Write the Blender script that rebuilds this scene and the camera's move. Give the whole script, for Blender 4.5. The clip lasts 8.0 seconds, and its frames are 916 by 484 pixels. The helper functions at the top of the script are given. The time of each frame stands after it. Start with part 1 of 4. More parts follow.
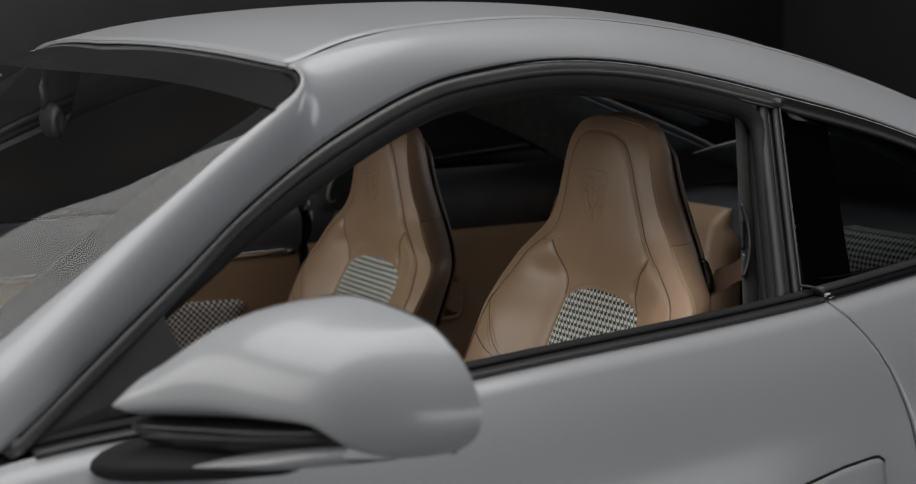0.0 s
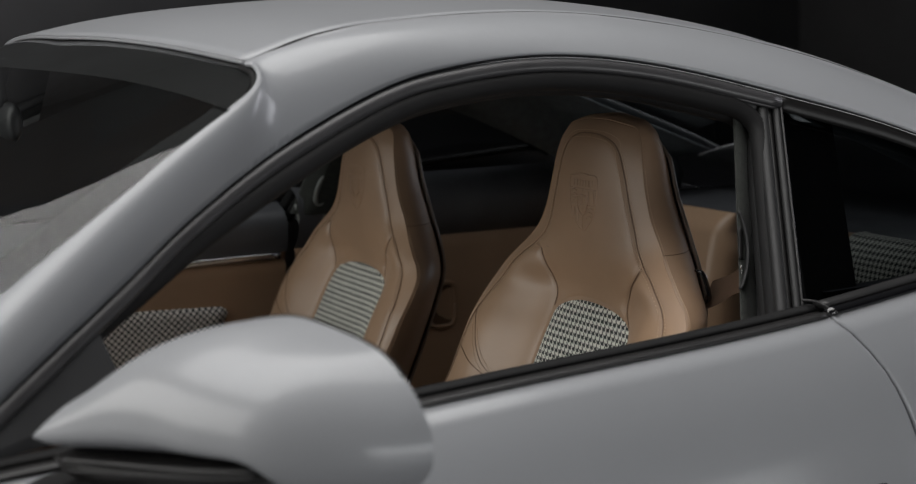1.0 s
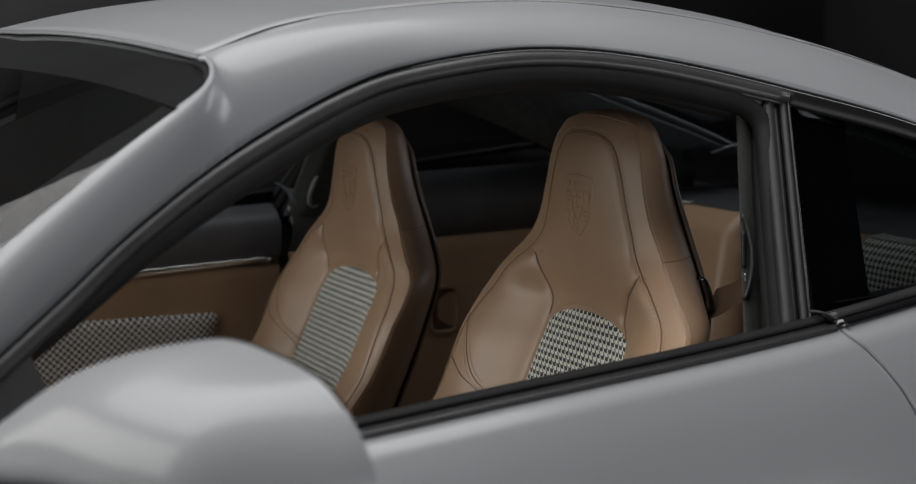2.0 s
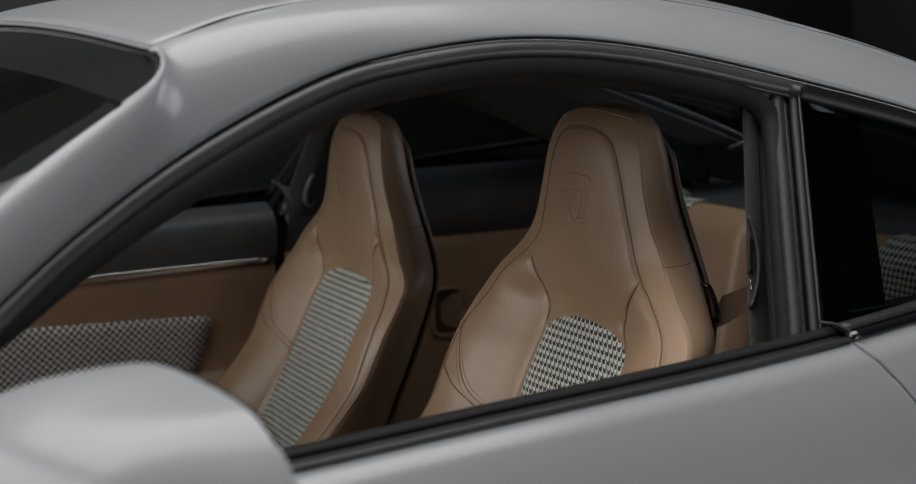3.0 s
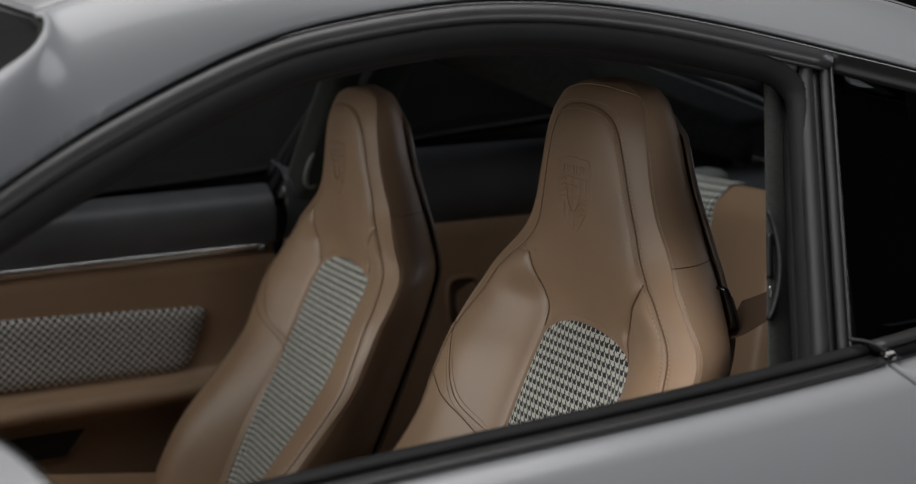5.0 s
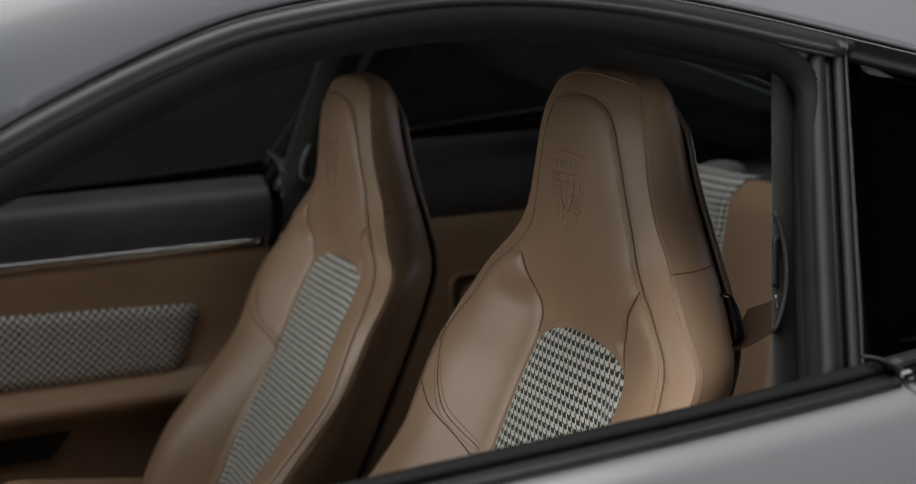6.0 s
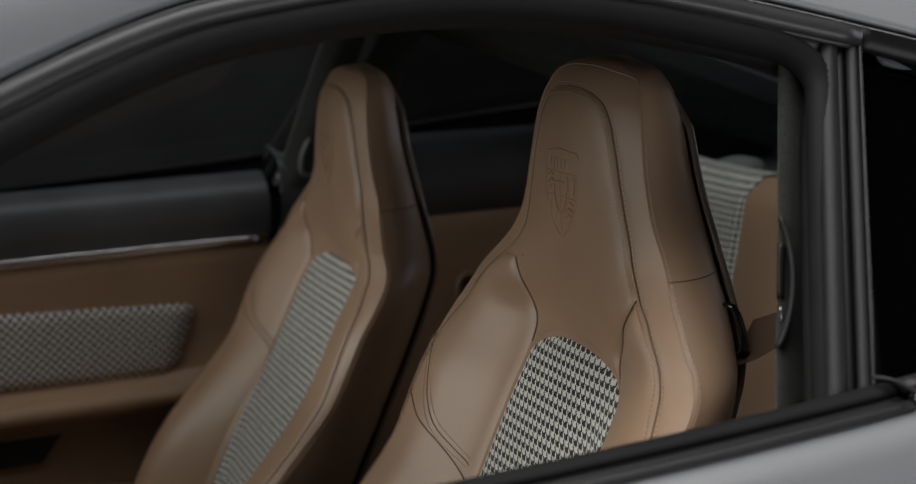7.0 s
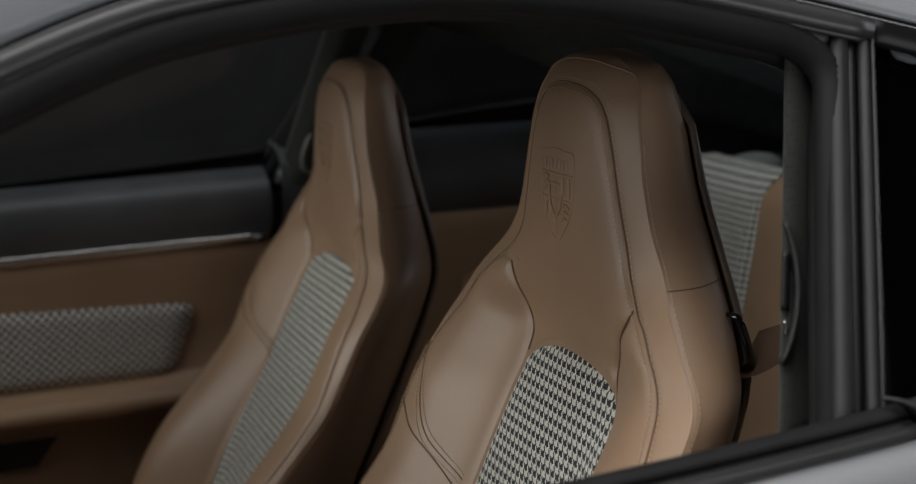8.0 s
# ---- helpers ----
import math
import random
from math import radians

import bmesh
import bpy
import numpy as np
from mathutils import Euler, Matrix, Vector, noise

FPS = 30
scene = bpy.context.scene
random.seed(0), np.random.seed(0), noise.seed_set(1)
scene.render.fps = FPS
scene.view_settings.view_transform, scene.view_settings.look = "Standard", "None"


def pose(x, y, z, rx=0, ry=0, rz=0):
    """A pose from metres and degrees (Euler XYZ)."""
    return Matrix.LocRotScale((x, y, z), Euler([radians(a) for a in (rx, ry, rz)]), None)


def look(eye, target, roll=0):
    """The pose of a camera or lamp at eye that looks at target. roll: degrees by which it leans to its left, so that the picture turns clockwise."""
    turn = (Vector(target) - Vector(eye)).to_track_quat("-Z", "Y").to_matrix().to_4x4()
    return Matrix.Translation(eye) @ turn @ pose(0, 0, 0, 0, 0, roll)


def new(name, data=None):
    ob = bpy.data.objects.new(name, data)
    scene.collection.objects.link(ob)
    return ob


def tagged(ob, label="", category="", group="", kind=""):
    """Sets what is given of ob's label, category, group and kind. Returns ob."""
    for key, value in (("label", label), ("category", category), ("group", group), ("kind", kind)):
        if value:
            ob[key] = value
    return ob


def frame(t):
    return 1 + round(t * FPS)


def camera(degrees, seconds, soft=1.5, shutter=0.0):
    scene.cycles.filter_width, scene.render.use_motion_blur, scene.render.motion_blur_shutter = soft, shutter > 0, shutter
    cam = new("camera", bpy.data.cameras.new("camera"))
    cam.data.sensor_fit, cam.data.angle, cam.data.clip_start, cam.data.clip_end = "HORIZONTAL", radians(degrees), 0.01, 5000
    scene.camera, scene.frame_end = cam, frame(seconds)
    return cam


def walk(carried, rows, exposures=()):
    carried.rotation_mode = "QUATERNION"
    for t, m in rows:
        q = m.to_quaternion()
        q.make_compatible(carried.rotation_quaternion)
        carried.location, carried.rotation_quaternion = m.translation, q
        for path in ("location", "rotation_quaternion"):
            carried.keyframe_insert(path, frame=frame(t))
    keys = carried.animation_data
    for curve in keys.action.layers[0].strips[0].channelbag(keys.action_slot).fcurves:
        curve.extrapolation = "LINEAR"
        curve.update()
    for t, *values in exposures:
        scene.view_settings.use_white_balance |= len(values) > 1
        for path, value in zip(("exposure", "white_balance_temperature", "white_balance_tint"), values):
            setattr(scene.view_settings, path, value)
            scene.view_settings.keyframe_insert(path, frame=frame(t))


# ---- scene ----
cam = camera(35.0, 8.0, soft=1.2)
cam.data.dof.use_dof, cam.data.dof.aperture_fstop = True, 5.0
PATH = [
    (0, (0.424, -2.119, 1.3), (1.422, -0.415, 0.985), -1.1),
    (0.5, (0.476, -2.078, 1.297), (1.465, -0.369, 0.981), -1.1),
    (1, (0.533, -2.034, 1.292), (1.51, -0.318, 0.976), -1.1),
    (1.5, (0.589, -1.993, 1.288), (1.549, -0.268, 0.97), -1.3),
    (3, (0.743, -1.871, 1.275), (1.65, -0.119, 0.947), -1.7),
    (3.5, (0.788, -1.833, 1.272), (1.676, -0.073, 0.936), -1.8),
    (4, (0.836, -1.792, 1.267), (1.701, -0.022, 0.923), -1.8),
    (4.5, (0.882, -1.752, 1.263), (1.725, 0.027, 0.909), -1.9),
    (6, (1.019, -1.626, 1.25), (1.8, 0.176, 0.871), -2.0),
    (6.5, (1.058, -1.589, 1.246), (1.819, 0.22, 0.861), -2.0),
    (7, (1.097, -1.555, 1.241), (1.836, 0.263, 0.852), -2.0),
    (7.5, (1.127, -1.526, 1.238), (1.848, 0.297, 0.845), -2.0),
    (8, (1.156, -1.501, 1.237), (1.857, 0.329, 0.838), -2.1),
]
walk(cam, [(t, look(eye, target, roll)) for t, eye, target, roll in PATH])

# ---- world and light ----
world = bpy.data.worlds.new("studio")
scene.world = world
world.use_nodes = True
world.node_tree.nodes["Background"].inputs["Color"].default_value = (0.35, 0.40, 0.45, 1)
world.node_tree.nodes["Background"].inputs["Strength"].default_value = 0.012


def softbox(name, place, target, size_x, size_y, watts, colour=(1, 1, 1)):
    data = bpy.data.lights.new(name, "AREA")
    data.shape, data.size, data.size_y, data.energy, data.color = "RECTANGLE", size_x, size_y, watts, colour
    ob = new(name, data)
    ob.matrix_world = look(place, target)
    return ob


softbox("softbox_overhead", (0.65, -0.62, 3.5), (0.65, -0.58, 0.6), 4.1, 2.2, 112, (1.0, 0.985, 0.97))
softbox("softbox_front", (-3.2, 0.35, 2.45), (1.6, 0.25, 0.9), 4.8, 2.5, 145, (1.0, 0.98, 0.95))
# unseen low fill, added to brighten the door from below the sill
softbox("softbox_side", (2.2, -4.8, 0.48), (1.0, -0.8, 0.6), 4.4, 0.8, 52, (0.98, 0.99, 1.0))
softbox("softbox_rear", (5.2, -0.5, 1.55), (2.4, 0, 1.0), 1.6, 1.3, 28, (0.93, 0.93, 1.0))


# ---- materials ----
def material(name, colour, rough=0.5, metal=0.0, coat=0.0, coat_rough=0.03, spec=0.5, sheen=0.0):
    m = bpy.data.materials.new(name)
    m.use_nodes = True
    b = m.node_tree.nodes["Principled BSDF"]
    b.inputs["Base Color"].default_value = (*colour, 1)
    b.inputs["Roughness"].default_value = rough
    b.inputs["Metallic"].default_value = metal
    b.inputs["Coat Weight"].default_value = coat
    b.inputs["Coat Roughness"].default_value = coat_rough
    b.inputs["Specular IOR Level"].default_value = spec
    b.inputs["Sheen Weight"].default_value = sheen
    return m


def node(m, kind, **values):
    n = m.node_tree.nodes.new(kind)
    for key, value in values.items():
        if key in n.inputs.keys():
            n.inputs[key].default_value = value
        else:
            setattr(n, key, value)
    return n


def link(m, a, out, b, inp):
    m.node_tree.links.new(a.outputs[out], b.inputs[inp])


def vary(m, scale, amount, rough_amount=0.0, detail=4):
    """Soft variation of the base colour and the gloss at one scale."""
    b = m.node_tree.nodes["Principled BSDF"]
    base = tuple(b.inputs["Base Color"].default_value)
    co = node(m, "ShaderNodeTexCoord")
    nz = node(m, "ShaderNodeTexNoise", Scale=scale, Detail=detail)
    link(m, co, "Object", nz, "Vector")
    ramp = node(m, "ShaderNodeValToRGB")
    ramp.color_ramp.elements[0].position, ramp.color_ramp.elements[1].position = 0.3, 0.7
    ramp.color_ramp.elements[0].color = tuple(c * (1 - amount) for c in base[:3]) + (1,)
    ramp.color_ramp.elements[1].color = tuple(min(1, c * (1 + amount)) for c in base[:3]) + (1,)
    link(m, nz, "Fac", ramp, "Fac")
    link(m, ramp, "Color", b, "Base Color")
    if rough_amount:
        r = b.inputs["Roughness"].default_value
        mr = node(m, "ShaderNodeMapRange")
        mr.inputs["To Min"].default_value, mr.inputs["To Max"].default_value = r - rough_amount, r + rough_amount
        link(m, nz, "Fac", mr, "Value")
        link(m, mr, "Result", b, "Roughness")
    return m


def grain(m, scale, strength, distance=0.0006, kind="voronoi"):
    b = m.node_tree.nodes["Principled BSDF"]
    co = node(m, "ShaderNodeTexCoord")
    tx = node(m, "ShaderNodeTexVoronoi", Scale=scale) if kind == "voronoi" else node(m, "ShaderNodeTexNoise", Scale=scale, Detail=3)
    link(m, co, "Object", tx, "Vector")
    bp = node(m, "ShaderNodeBump", Strength=strength, Distance=distance)
    link(m, tx, "Distance" if kind == "voronoi" else "Fac", bp, "Height")
    link(m, bp, "Normal", b, "Normal")
    return m


PAINT = vary(material("grey_paint", (0.246, 0.253, 0.266), 0.52, 0.10, 0.45, 0.15), 3.0, 0.03)
LEATHER = grain(vary(material("tan_leather", (0.40, 0.260, 0.166), 0.43, spec=0.75), 9.0, 0.07, 0.05), 750, 0.22)
SHELL_LEATHER = grain(vary(material("taupe_leather", (0.21, 0.16, 0.125), 0.30, spec=0.6), 9.0, 0.07, 0.04), 750, 0.15)
SEAM = material("seam_leather", (0.23, 0.146, 0.092), 0.6)
THREAD = material("beige_thread", (0.64, 0.47, 0.32), 0.7)
BLACK_TRIM = grain(vary(material("black_trim", (0.019, 0.0195, 0.021), 0.5), 20, 0.15, 0.06), 900, 0.2)
DARK_LEATHER = grain(vary(material("black_leather", (0.092, 0.095, 0.105), 0.42), 12, 0.15, 0.05), 700, 0.12)
RUBBER = vary(material("black_rubber", (0.011, 0.0109, 0.0112), 0.65, spec=0.16), 30, 0.15, 0.05)
PILLAR_PLASTIC = vary(material("grey_pillar_plastic", (0.018, 0.018, 0.0185), 0.5, spec=0.3), 25, 0.1, 0.05)
SATIN = vary(material("satin_moulding", (0.018, 0.0176, 0.018), 0.42, spec=0.35), 25, 0.1, 0.04)
MOULDING = vary(material("satin_roof_moulding", (0.042, 0.041, 0.043), 0.36), 25, 0.1, 0.04)
GLOSS_BLACK = material("gloss_black", (0.008, 0.008, 0.009), 0.08, coat=1.0)
FRIT = material("black_frit", (0.010, 0.010, 0.0104), 0.8, spec=0.15)
SLOT_BLACK = material("satin_black", (0.009, 0.0085, 0.0085), 0.42, spec=0.3)
BELT = grain(vary(material("brown_webbing", (0.10, 0.058, 0.034), 0.7), 40, 0.1), 900, 0.4)
CHROME = material("brushed_metal", (0.62, 0.61, 0.60), 0.25, 1.0)
ALCANTARA = grain(vary(material("grey_suede", (0.022, 0.0245, 0.021), 0.95, sheen=0.12), 60, 0.2), 1500, 0.4, kind="noise")
def perforate(m, pitch, hole):
    """Small dark holes at an even pitch."""
    b = m.node_tree.nodes["Principled BSDF"]
    src = b.inputs["Base Color"].links[0].from_socket
    co = node(m, "ShaderNodeTexCoord")
    vo = node(m, "ShaderNodeTexVoronoi", Scale=1 / pitch, Randomness=0.0)
    lt = node(m, "ShaderNodeMath", operation="LESS_THAN")
    lt.inputs[1].default_value = hole
    mix = node(m, "ShaderNodeMix", data_type="RGBA")
    link(m, co, "Object", vo, "Vector")
    link(m, vo, "Distance", lt, 0)
    m.node_tree.links.new(lt.outputs[0], mix.inputs["Factor"])
    m.node_tree.links.new(src, mix.inputs["A"])
    mix.inputs["B"].default_value = (0.006, 0.006, 0.006, 1)
    m.node_tree.links.new(mix.outputs["Result"], b.inputs["Base Color"])
    return m


perforate(ALCANTARA, 0.0045, 0.26)
REAR_LINING = grain(vary(material("slate_lining", (0.11, 0.122, 0.128), 0.9), 60, 0.15), 1500, 0.4, kind="noise")
HEADLINER = grain(vary(material("black_headliner", (0.045, 0.045, 0.047), 0.95), 60, 0.2), 1500, 0.4, kind="noise")
CARPET = grain(material("black_carpet", (0.03, 0.028, 0.026), 0.95), 800, 0.6, kind="noise")
STUDIO = vary(material("dark_studio_wall", (0.14, 0.14, 0.146), 0.9), 1.2, 0.2)
FLOOR = vary(material("grey_studio_floor", (0.20, 0.20, 0.205), 0.45), 2.0, 0.2, 0.08)
TYRE = vary(material("tyre_rubber", (0.02, 0.02, 0.02), 0.75), 30, 0.2)


def houndstooth(name, dark, light, thread):
    """Two-and-two twill of four dark and four light threads, woven on the metre UV."""
    m = material(name, light, 0.85, sheen=0.3)
    b = m.node_tree.nodes["Principled BSDF"]
    uv = node(m, "ShaderNodeUVMap")
    sep = node(m, "ShaderNodeSeparateXYZ")
    link(m, uv, "UV", sep, "Vector")

    def mathn(op, a, value=None, other=None):
        n = node(m, "ShaderNodeMath", operation=op)
        m.node_tree.links.new(a, n.inputs[0])
        if other is not None:
            m.node_tree.links.new(other, n.inputs[1])
        elif value is not None:
            n.inputs[1].default_value = value
        return n.outputs[0]

    i = mathn("FLOOR", mathn("MULTIPLY", sep.outputs["X"], 1 / thread))
    j = mathn("FLOOR", mathn("MULTIPLY", sep.outputs["Y"], 1 / thread))
    warp = mathn("LESS_THAN", mathn("FLOORED_MODULO", i, 8), 4)
    weft = mathn("LESS_THAN", mathn("FLOORED_MODULO", j, 8), 4)
    over = mathn("LESS_THAN", mathn("FLOORED_MODULO", mathn("ADD", i, other=j), 4), 2)
    pick = node(m, "ShaderNodeMix")
    m.node_tree.links.new(over, pick.inputs[0])
    m.node_tree.links.new(warp, pick.inputs[2])
    m.node_tree.links.new(weft, pick.inputs[3])
    mix = node(m, "ShaderNodeMix", data_type="RGBA")
    mix.inputs["A"].default_value, mix.inputs["B"].default_value = (*light, 1), (*dark, 1)
    m.node_tree.links.new(pick.outputs[0], mix.inputs["Factor"])
    m.node_tree.links.new(mix.outputs["Result"], b.inputs["Base Color"])
    wave = mathn("ABSOLUTE", mathn("SINE", mathn("MULTIPLY", sep.outputs["X"], math.pi / thread)))
    wave2 = mathn("ABSOLUTE", mathn("SINE", mathn("MULTIPLY", sep.outputs["Y"], math.pi / thread)))
    bp = node(m, "ShaderNodeBump", Strength=0.5, Distance=0.0004)
    m.node_tree.links.new(mathn("MULTIPLY", wave, other=wave2), bp.inputs["Height"])
    link(m, bp, "Normal", b, "Normal")
    return m


CLOTH = houndstooth("houndstooth_cloth", (0.014, 0.022, 0.02), (0.82, 0.82, 0.75), 0.00118)
DOOR_CLOTH = houndstooth("houndstooth_door_cloth", (0.014, 0.018, 0.018), (0.84, 0.81, 0.78), 0.00120)


def glass(name, tint, gloss_rough=0.0, rim=0.9):
    m = bpy.data.materials.new(name)
    m.use_nodes = True
    t = m.node_tree
    t.nodes.remove(t.nodes["Principled BSDF"])
    out = t.nodes["Material Output"]
    tr = node(m, "ShaderNodeBsdfTransparent", Color=(*tint, 1))
    gl = node(m, "ShaderNodeBsdfGlossy", Roughness=gloss_rough)
    lw = node(m, "ShaderNodeLayerWeight", Blend=0.5)
    pw = node(m, "ShaderNodeMath", operation="POWER")
    pw.inputs[1].default_value = 5
    ad = node(m, "ShaderNodeMath", operation="MULTIPLY_ADD")
    ad.inputs[1].default_value, ad.inputs[2].default_value = rim, 0.04 if rim > 0.5 else 0.008
    mx = node(m, "ShaderNodeMixShader")
    link(m, lw, "Facing", pw, 0)
    link(m, pw, 0, ad, 0)
    link(m, ad, 0, mx, "Fac")
    m.node_tree.links.new(tr.outputs[0], mx.inputs[1])
    m.node_tree.links.new(gl.outputs[0], mx.inputs[2])
    m.node_tree.links.new(mx.outputs[0], out.inputs["Surface"])
    return m


SCREEN_GLASS = glass("windscreen_glass", (0.90, 0.92, 0.91), rim=0.8)
TINTED_GLASS = glass("tinted_glass", (0.20, 0.21, 0.215), rim=0.6)
REAR_GLASS = glass("rear_screen_glass", (0.34, 0.355, 0.36))
DOOR_GLASS = glass("door_glass", (0.5, 0.52, 0.52))
MIRROR_GLASS = material("mirror_glass", (0.8, 0.8, 0.8), 0.02, 1.0)


# ---- mesh helpers ----
def thing(name, place, label, category, group="", kind=""):
    ob = new(name)
    ob.location = place
    ob.empty_display_size = 0.05
    return tagged(ob, label, category, group, kind)


def part(name, bm, mat, parent, label="", smooth=True):
    me = bpy.data.meshes.new(name)
    bmesh.ops.recalc_face_normals(bm, faces=bm.faces)
    for f in bm.faces:
        f.smooth = smooth
    bm.to_mesh(me)
    bm.free()
    me.materials.append(mat)
    ob = new(name, me)
    if parent is not None:
        ob.parent = parent
        if parent.type == "EMPTY":
            ob.matrix_parent_inverse = Matrix.Translation(parent.location).inverted()
    if label:
        tagged(ob, label)
    return ob


def solid(ob, thick, offset=0.0):
    md = ob.modifiers.new("thickness", "SOLIDIFY")
    md.thickness, md.offset = thick, offset
    return ob


def crom(points, n):
    """n points along a smooth curve through the given ones."""
    p = [Vector(q) for q in points]
    p = [2 * p[0] - p[1]] + p + [2 * p[-1] - p[-2]]
    out, spans = [], len(p) - 3
    for k in range(n):
        f = k / (n - 1) * spans
        i = min(int(f), spans - 1)
        t = f - i
        a, b, c, d = p[i:i + 4]
        out.append(0.5 * (2 * b + (c - a) * t + (2 * a - 5 * b + 4 * c - d) * t * t + (3 * b - a - 3 * c + d) * t ** 3))
    return out


def smooth1(xs, ys):
    """A smooth function through (xs, ys), ends held."""
    xs, ys = np.array(xs, float), np.array(ys, float)
    slope = np.gradient(ys, xs)

    def f(x):
        x = min(max(x, xs[0]), xs[-1])
        i = min(max(int(np.searchsorted(xs, x)) - 1, 0), len(xs) - 2)
        h = xs[i + 1] - xs[i]
        t = (x - xs[i]) / h
        return float((2 * t ** 3 - 3 * t ** 2 + 1) * ys[i] + (t ** 3 - 2 * t ** 2 + t) * h * slope[i]
                     + (-2 * t ** 3 + 3 * t ** 2) * ys[i + 1] + (t ** 3 - t ** 2) * h * slope[i + 1])
    return f


def step(a, b, x):
    t = min(max((x - a) / (b - a), 0), 1)
    return t * t * (3 - 2 * t)


def sheet(rows, close=False, uv=None, bm=None):
    """A grid of faces over rows of points. uv: the same grid of metre coordinates."""
    bm = bm or bmesh.new()
    vs = [[bm.verts.new(p) for p in r] for r in rows]
    lay = bm.loops.layers.uv.new("UVMap") if uv else None
    n = len(rows[0])
    for a in range(len(rows) - 1):
        for b in range(n if close else n - 1):
            c = (b + 1) % n
            ids = ((a, b), (a, c), (a + 1, c), (a + 1, b))
            f = bm.faces.new([vs[i][j] for i, j in ids])
            if lay:
                for lp, (i, j) in zip(f.loops, ids):
                    lp[lay].uv = uv[i][j]
    return bm


def capped(rows):
    """A closed loft with its two ends filled."""
    bm = sheet(rows, close=True)
    bm.verts.ensure_lookup_table()
    n = len(rows[0])
    bm.faces.new([bm.verts[i] for i in range(n)])
    bm.faces.new([bm.verts[len(bm.verts) - n + i] for i in range(n)])
    return bm


def sweep(path, profile, up=(0, 0, 1), bm=None):
    """Sweeps a closed profile of (side, up) offsets along a path; side is to the right of the way seen from up."""
    up = Vector(up)
    rows = []
    for i, p in enumerate(path):
        d = (path[min(i + 1, len(path) - 1)] - path[max(i - 1, 0)]).normalized()
        side = d.cross(up).normalized()
        top = side.cross(d)
        rows.append([p + side * a + top * b for a, b in profile])
    if bm:
        return sheet(rows, close=True, bm=bm)
    return capped(rows)


def oval(a, b, n=10):
    return [(a * math.cos(2 * math.pi * k / n), b * math.sin(2 * math.pi * k / n)) for k in range(n)]


def block(x0, x1, y0, y1, z0, z1, bm=None):
    bm = bm or bmesh.new()
    m = Matrix.Translation(((x0 + x1) / 2, (y0 + y1) / 2, (z0 + z1) / 2)) @ Matrix.Diagonal((x1 - x0, y1 - y0, z1 - z0, 1))
    bmesh.ops.create_cube(bm, size=1, matrix=m)
    return bm


# ---- studio ----
def structure(name, bm, mat, label, category):
    return tagged(part(name, bm, mat, None), label, category, kind="structure")


structure("floor", block(-6, 8, -6, 6, -0.1, 0), FLOOR, "grey polished studio floor under the car", "floor")
structure("wall_north", block(-6, 8, 6, 6.15, 0, 4.6), STUDIO, "matt black studio wall behind the car", "wall")
structure("wall_south", block(-6, 8, -6.15, -6, 0, 4.6), STUDIO, "matt black studio wall", "wall")
structure("wall_east", block(8, 8.15, -6, 6, 0, 4.6), STUDIO, "matt black studio wall", "wall")
structure("wall_west", block(-6.15, -6, -6, 6, 0, 4.6), STUDIO, "matt black studio wall", "wall")
structure("ceiling", block(-6.1, 8.1, -6.1, 6.1, 4.6, 4.7), STUDIO, "matt black studio ceiling", "ceiling")

# ---- car: guiding curves of one side (y is mirrored by the sign) ----
BAND_TOP = [(0.60, -0.745, 0.900), (0.736, -0.700, 0.987), (0.866, -0.668, 1.068), (0.962, -0.640, 1.121), (1.041, -0.615, 1.166),
            (1.114, -0.568, 1.2415), (1.207, -0.540, 1.267), (1.340, -0.503, 1.281), (1.530, -0.485, 1.286), (1.690, -0.488, 1.273),
            (1.870, -0.500, 1.241), (2.050, -0.525, 1.192), (2.300, -0.570, 1.095), (2.550, -0.580, 1.000)]
BAND_LOW = [(0.60, -0.815, 0.850), (0.718, -0.781, 0.909), (0.841, -0.728, 0.985), (0.930, -0.690, 1.040), (1.015, -0.653, 1.094),
            (1.127, -0.613, 1.152), (1.263, -0.577, 1.205), (1.360, -0.562, 1.226), (1.500, -0.556, 1.2365), (1.650, -0.566, 1.222),
            (1.838, -0.595, 1.178), (2.057, -0.641, 1.111), (2.330, -0.710, 0.985), (2.600, -0.740, 0.900)]
zc = smooth1([1.06, 1.18, 1.37, 1.55, 1.75, 1.93, 2.05, 2.30, 2.50, 2.75, 3.0, 3.3], [1.266, 1.289, 1.308, 1.313, 1.304, 1.279, 1.252, 1.168, 1.095, 1.00, 0.91, 0.80])
zd = smooth1([1.06] + [p[0] for p in BAND_TOP[5:]] + [2.75, 3.0, 3.3], [1.225] + [p[2] for p in BAND_TOP[5:]] + [0.915, 0.84, 0.74])
yd = smooth1([1.06] + [p[0] for p in BAND_TOP[5:]] + [2.75, 3.0, 3.3], [0.585] + [-p[1] for p in BAND_TOP[5:]] + [0.59, 0.6, 0.58])
header_x = smooth1([0, 0.3, 0.5, 0.7, 0.85, 0.95, 1.0], [1.060, 1.070, 1.079, 1.091, 1.101, 1.109, 1.114])
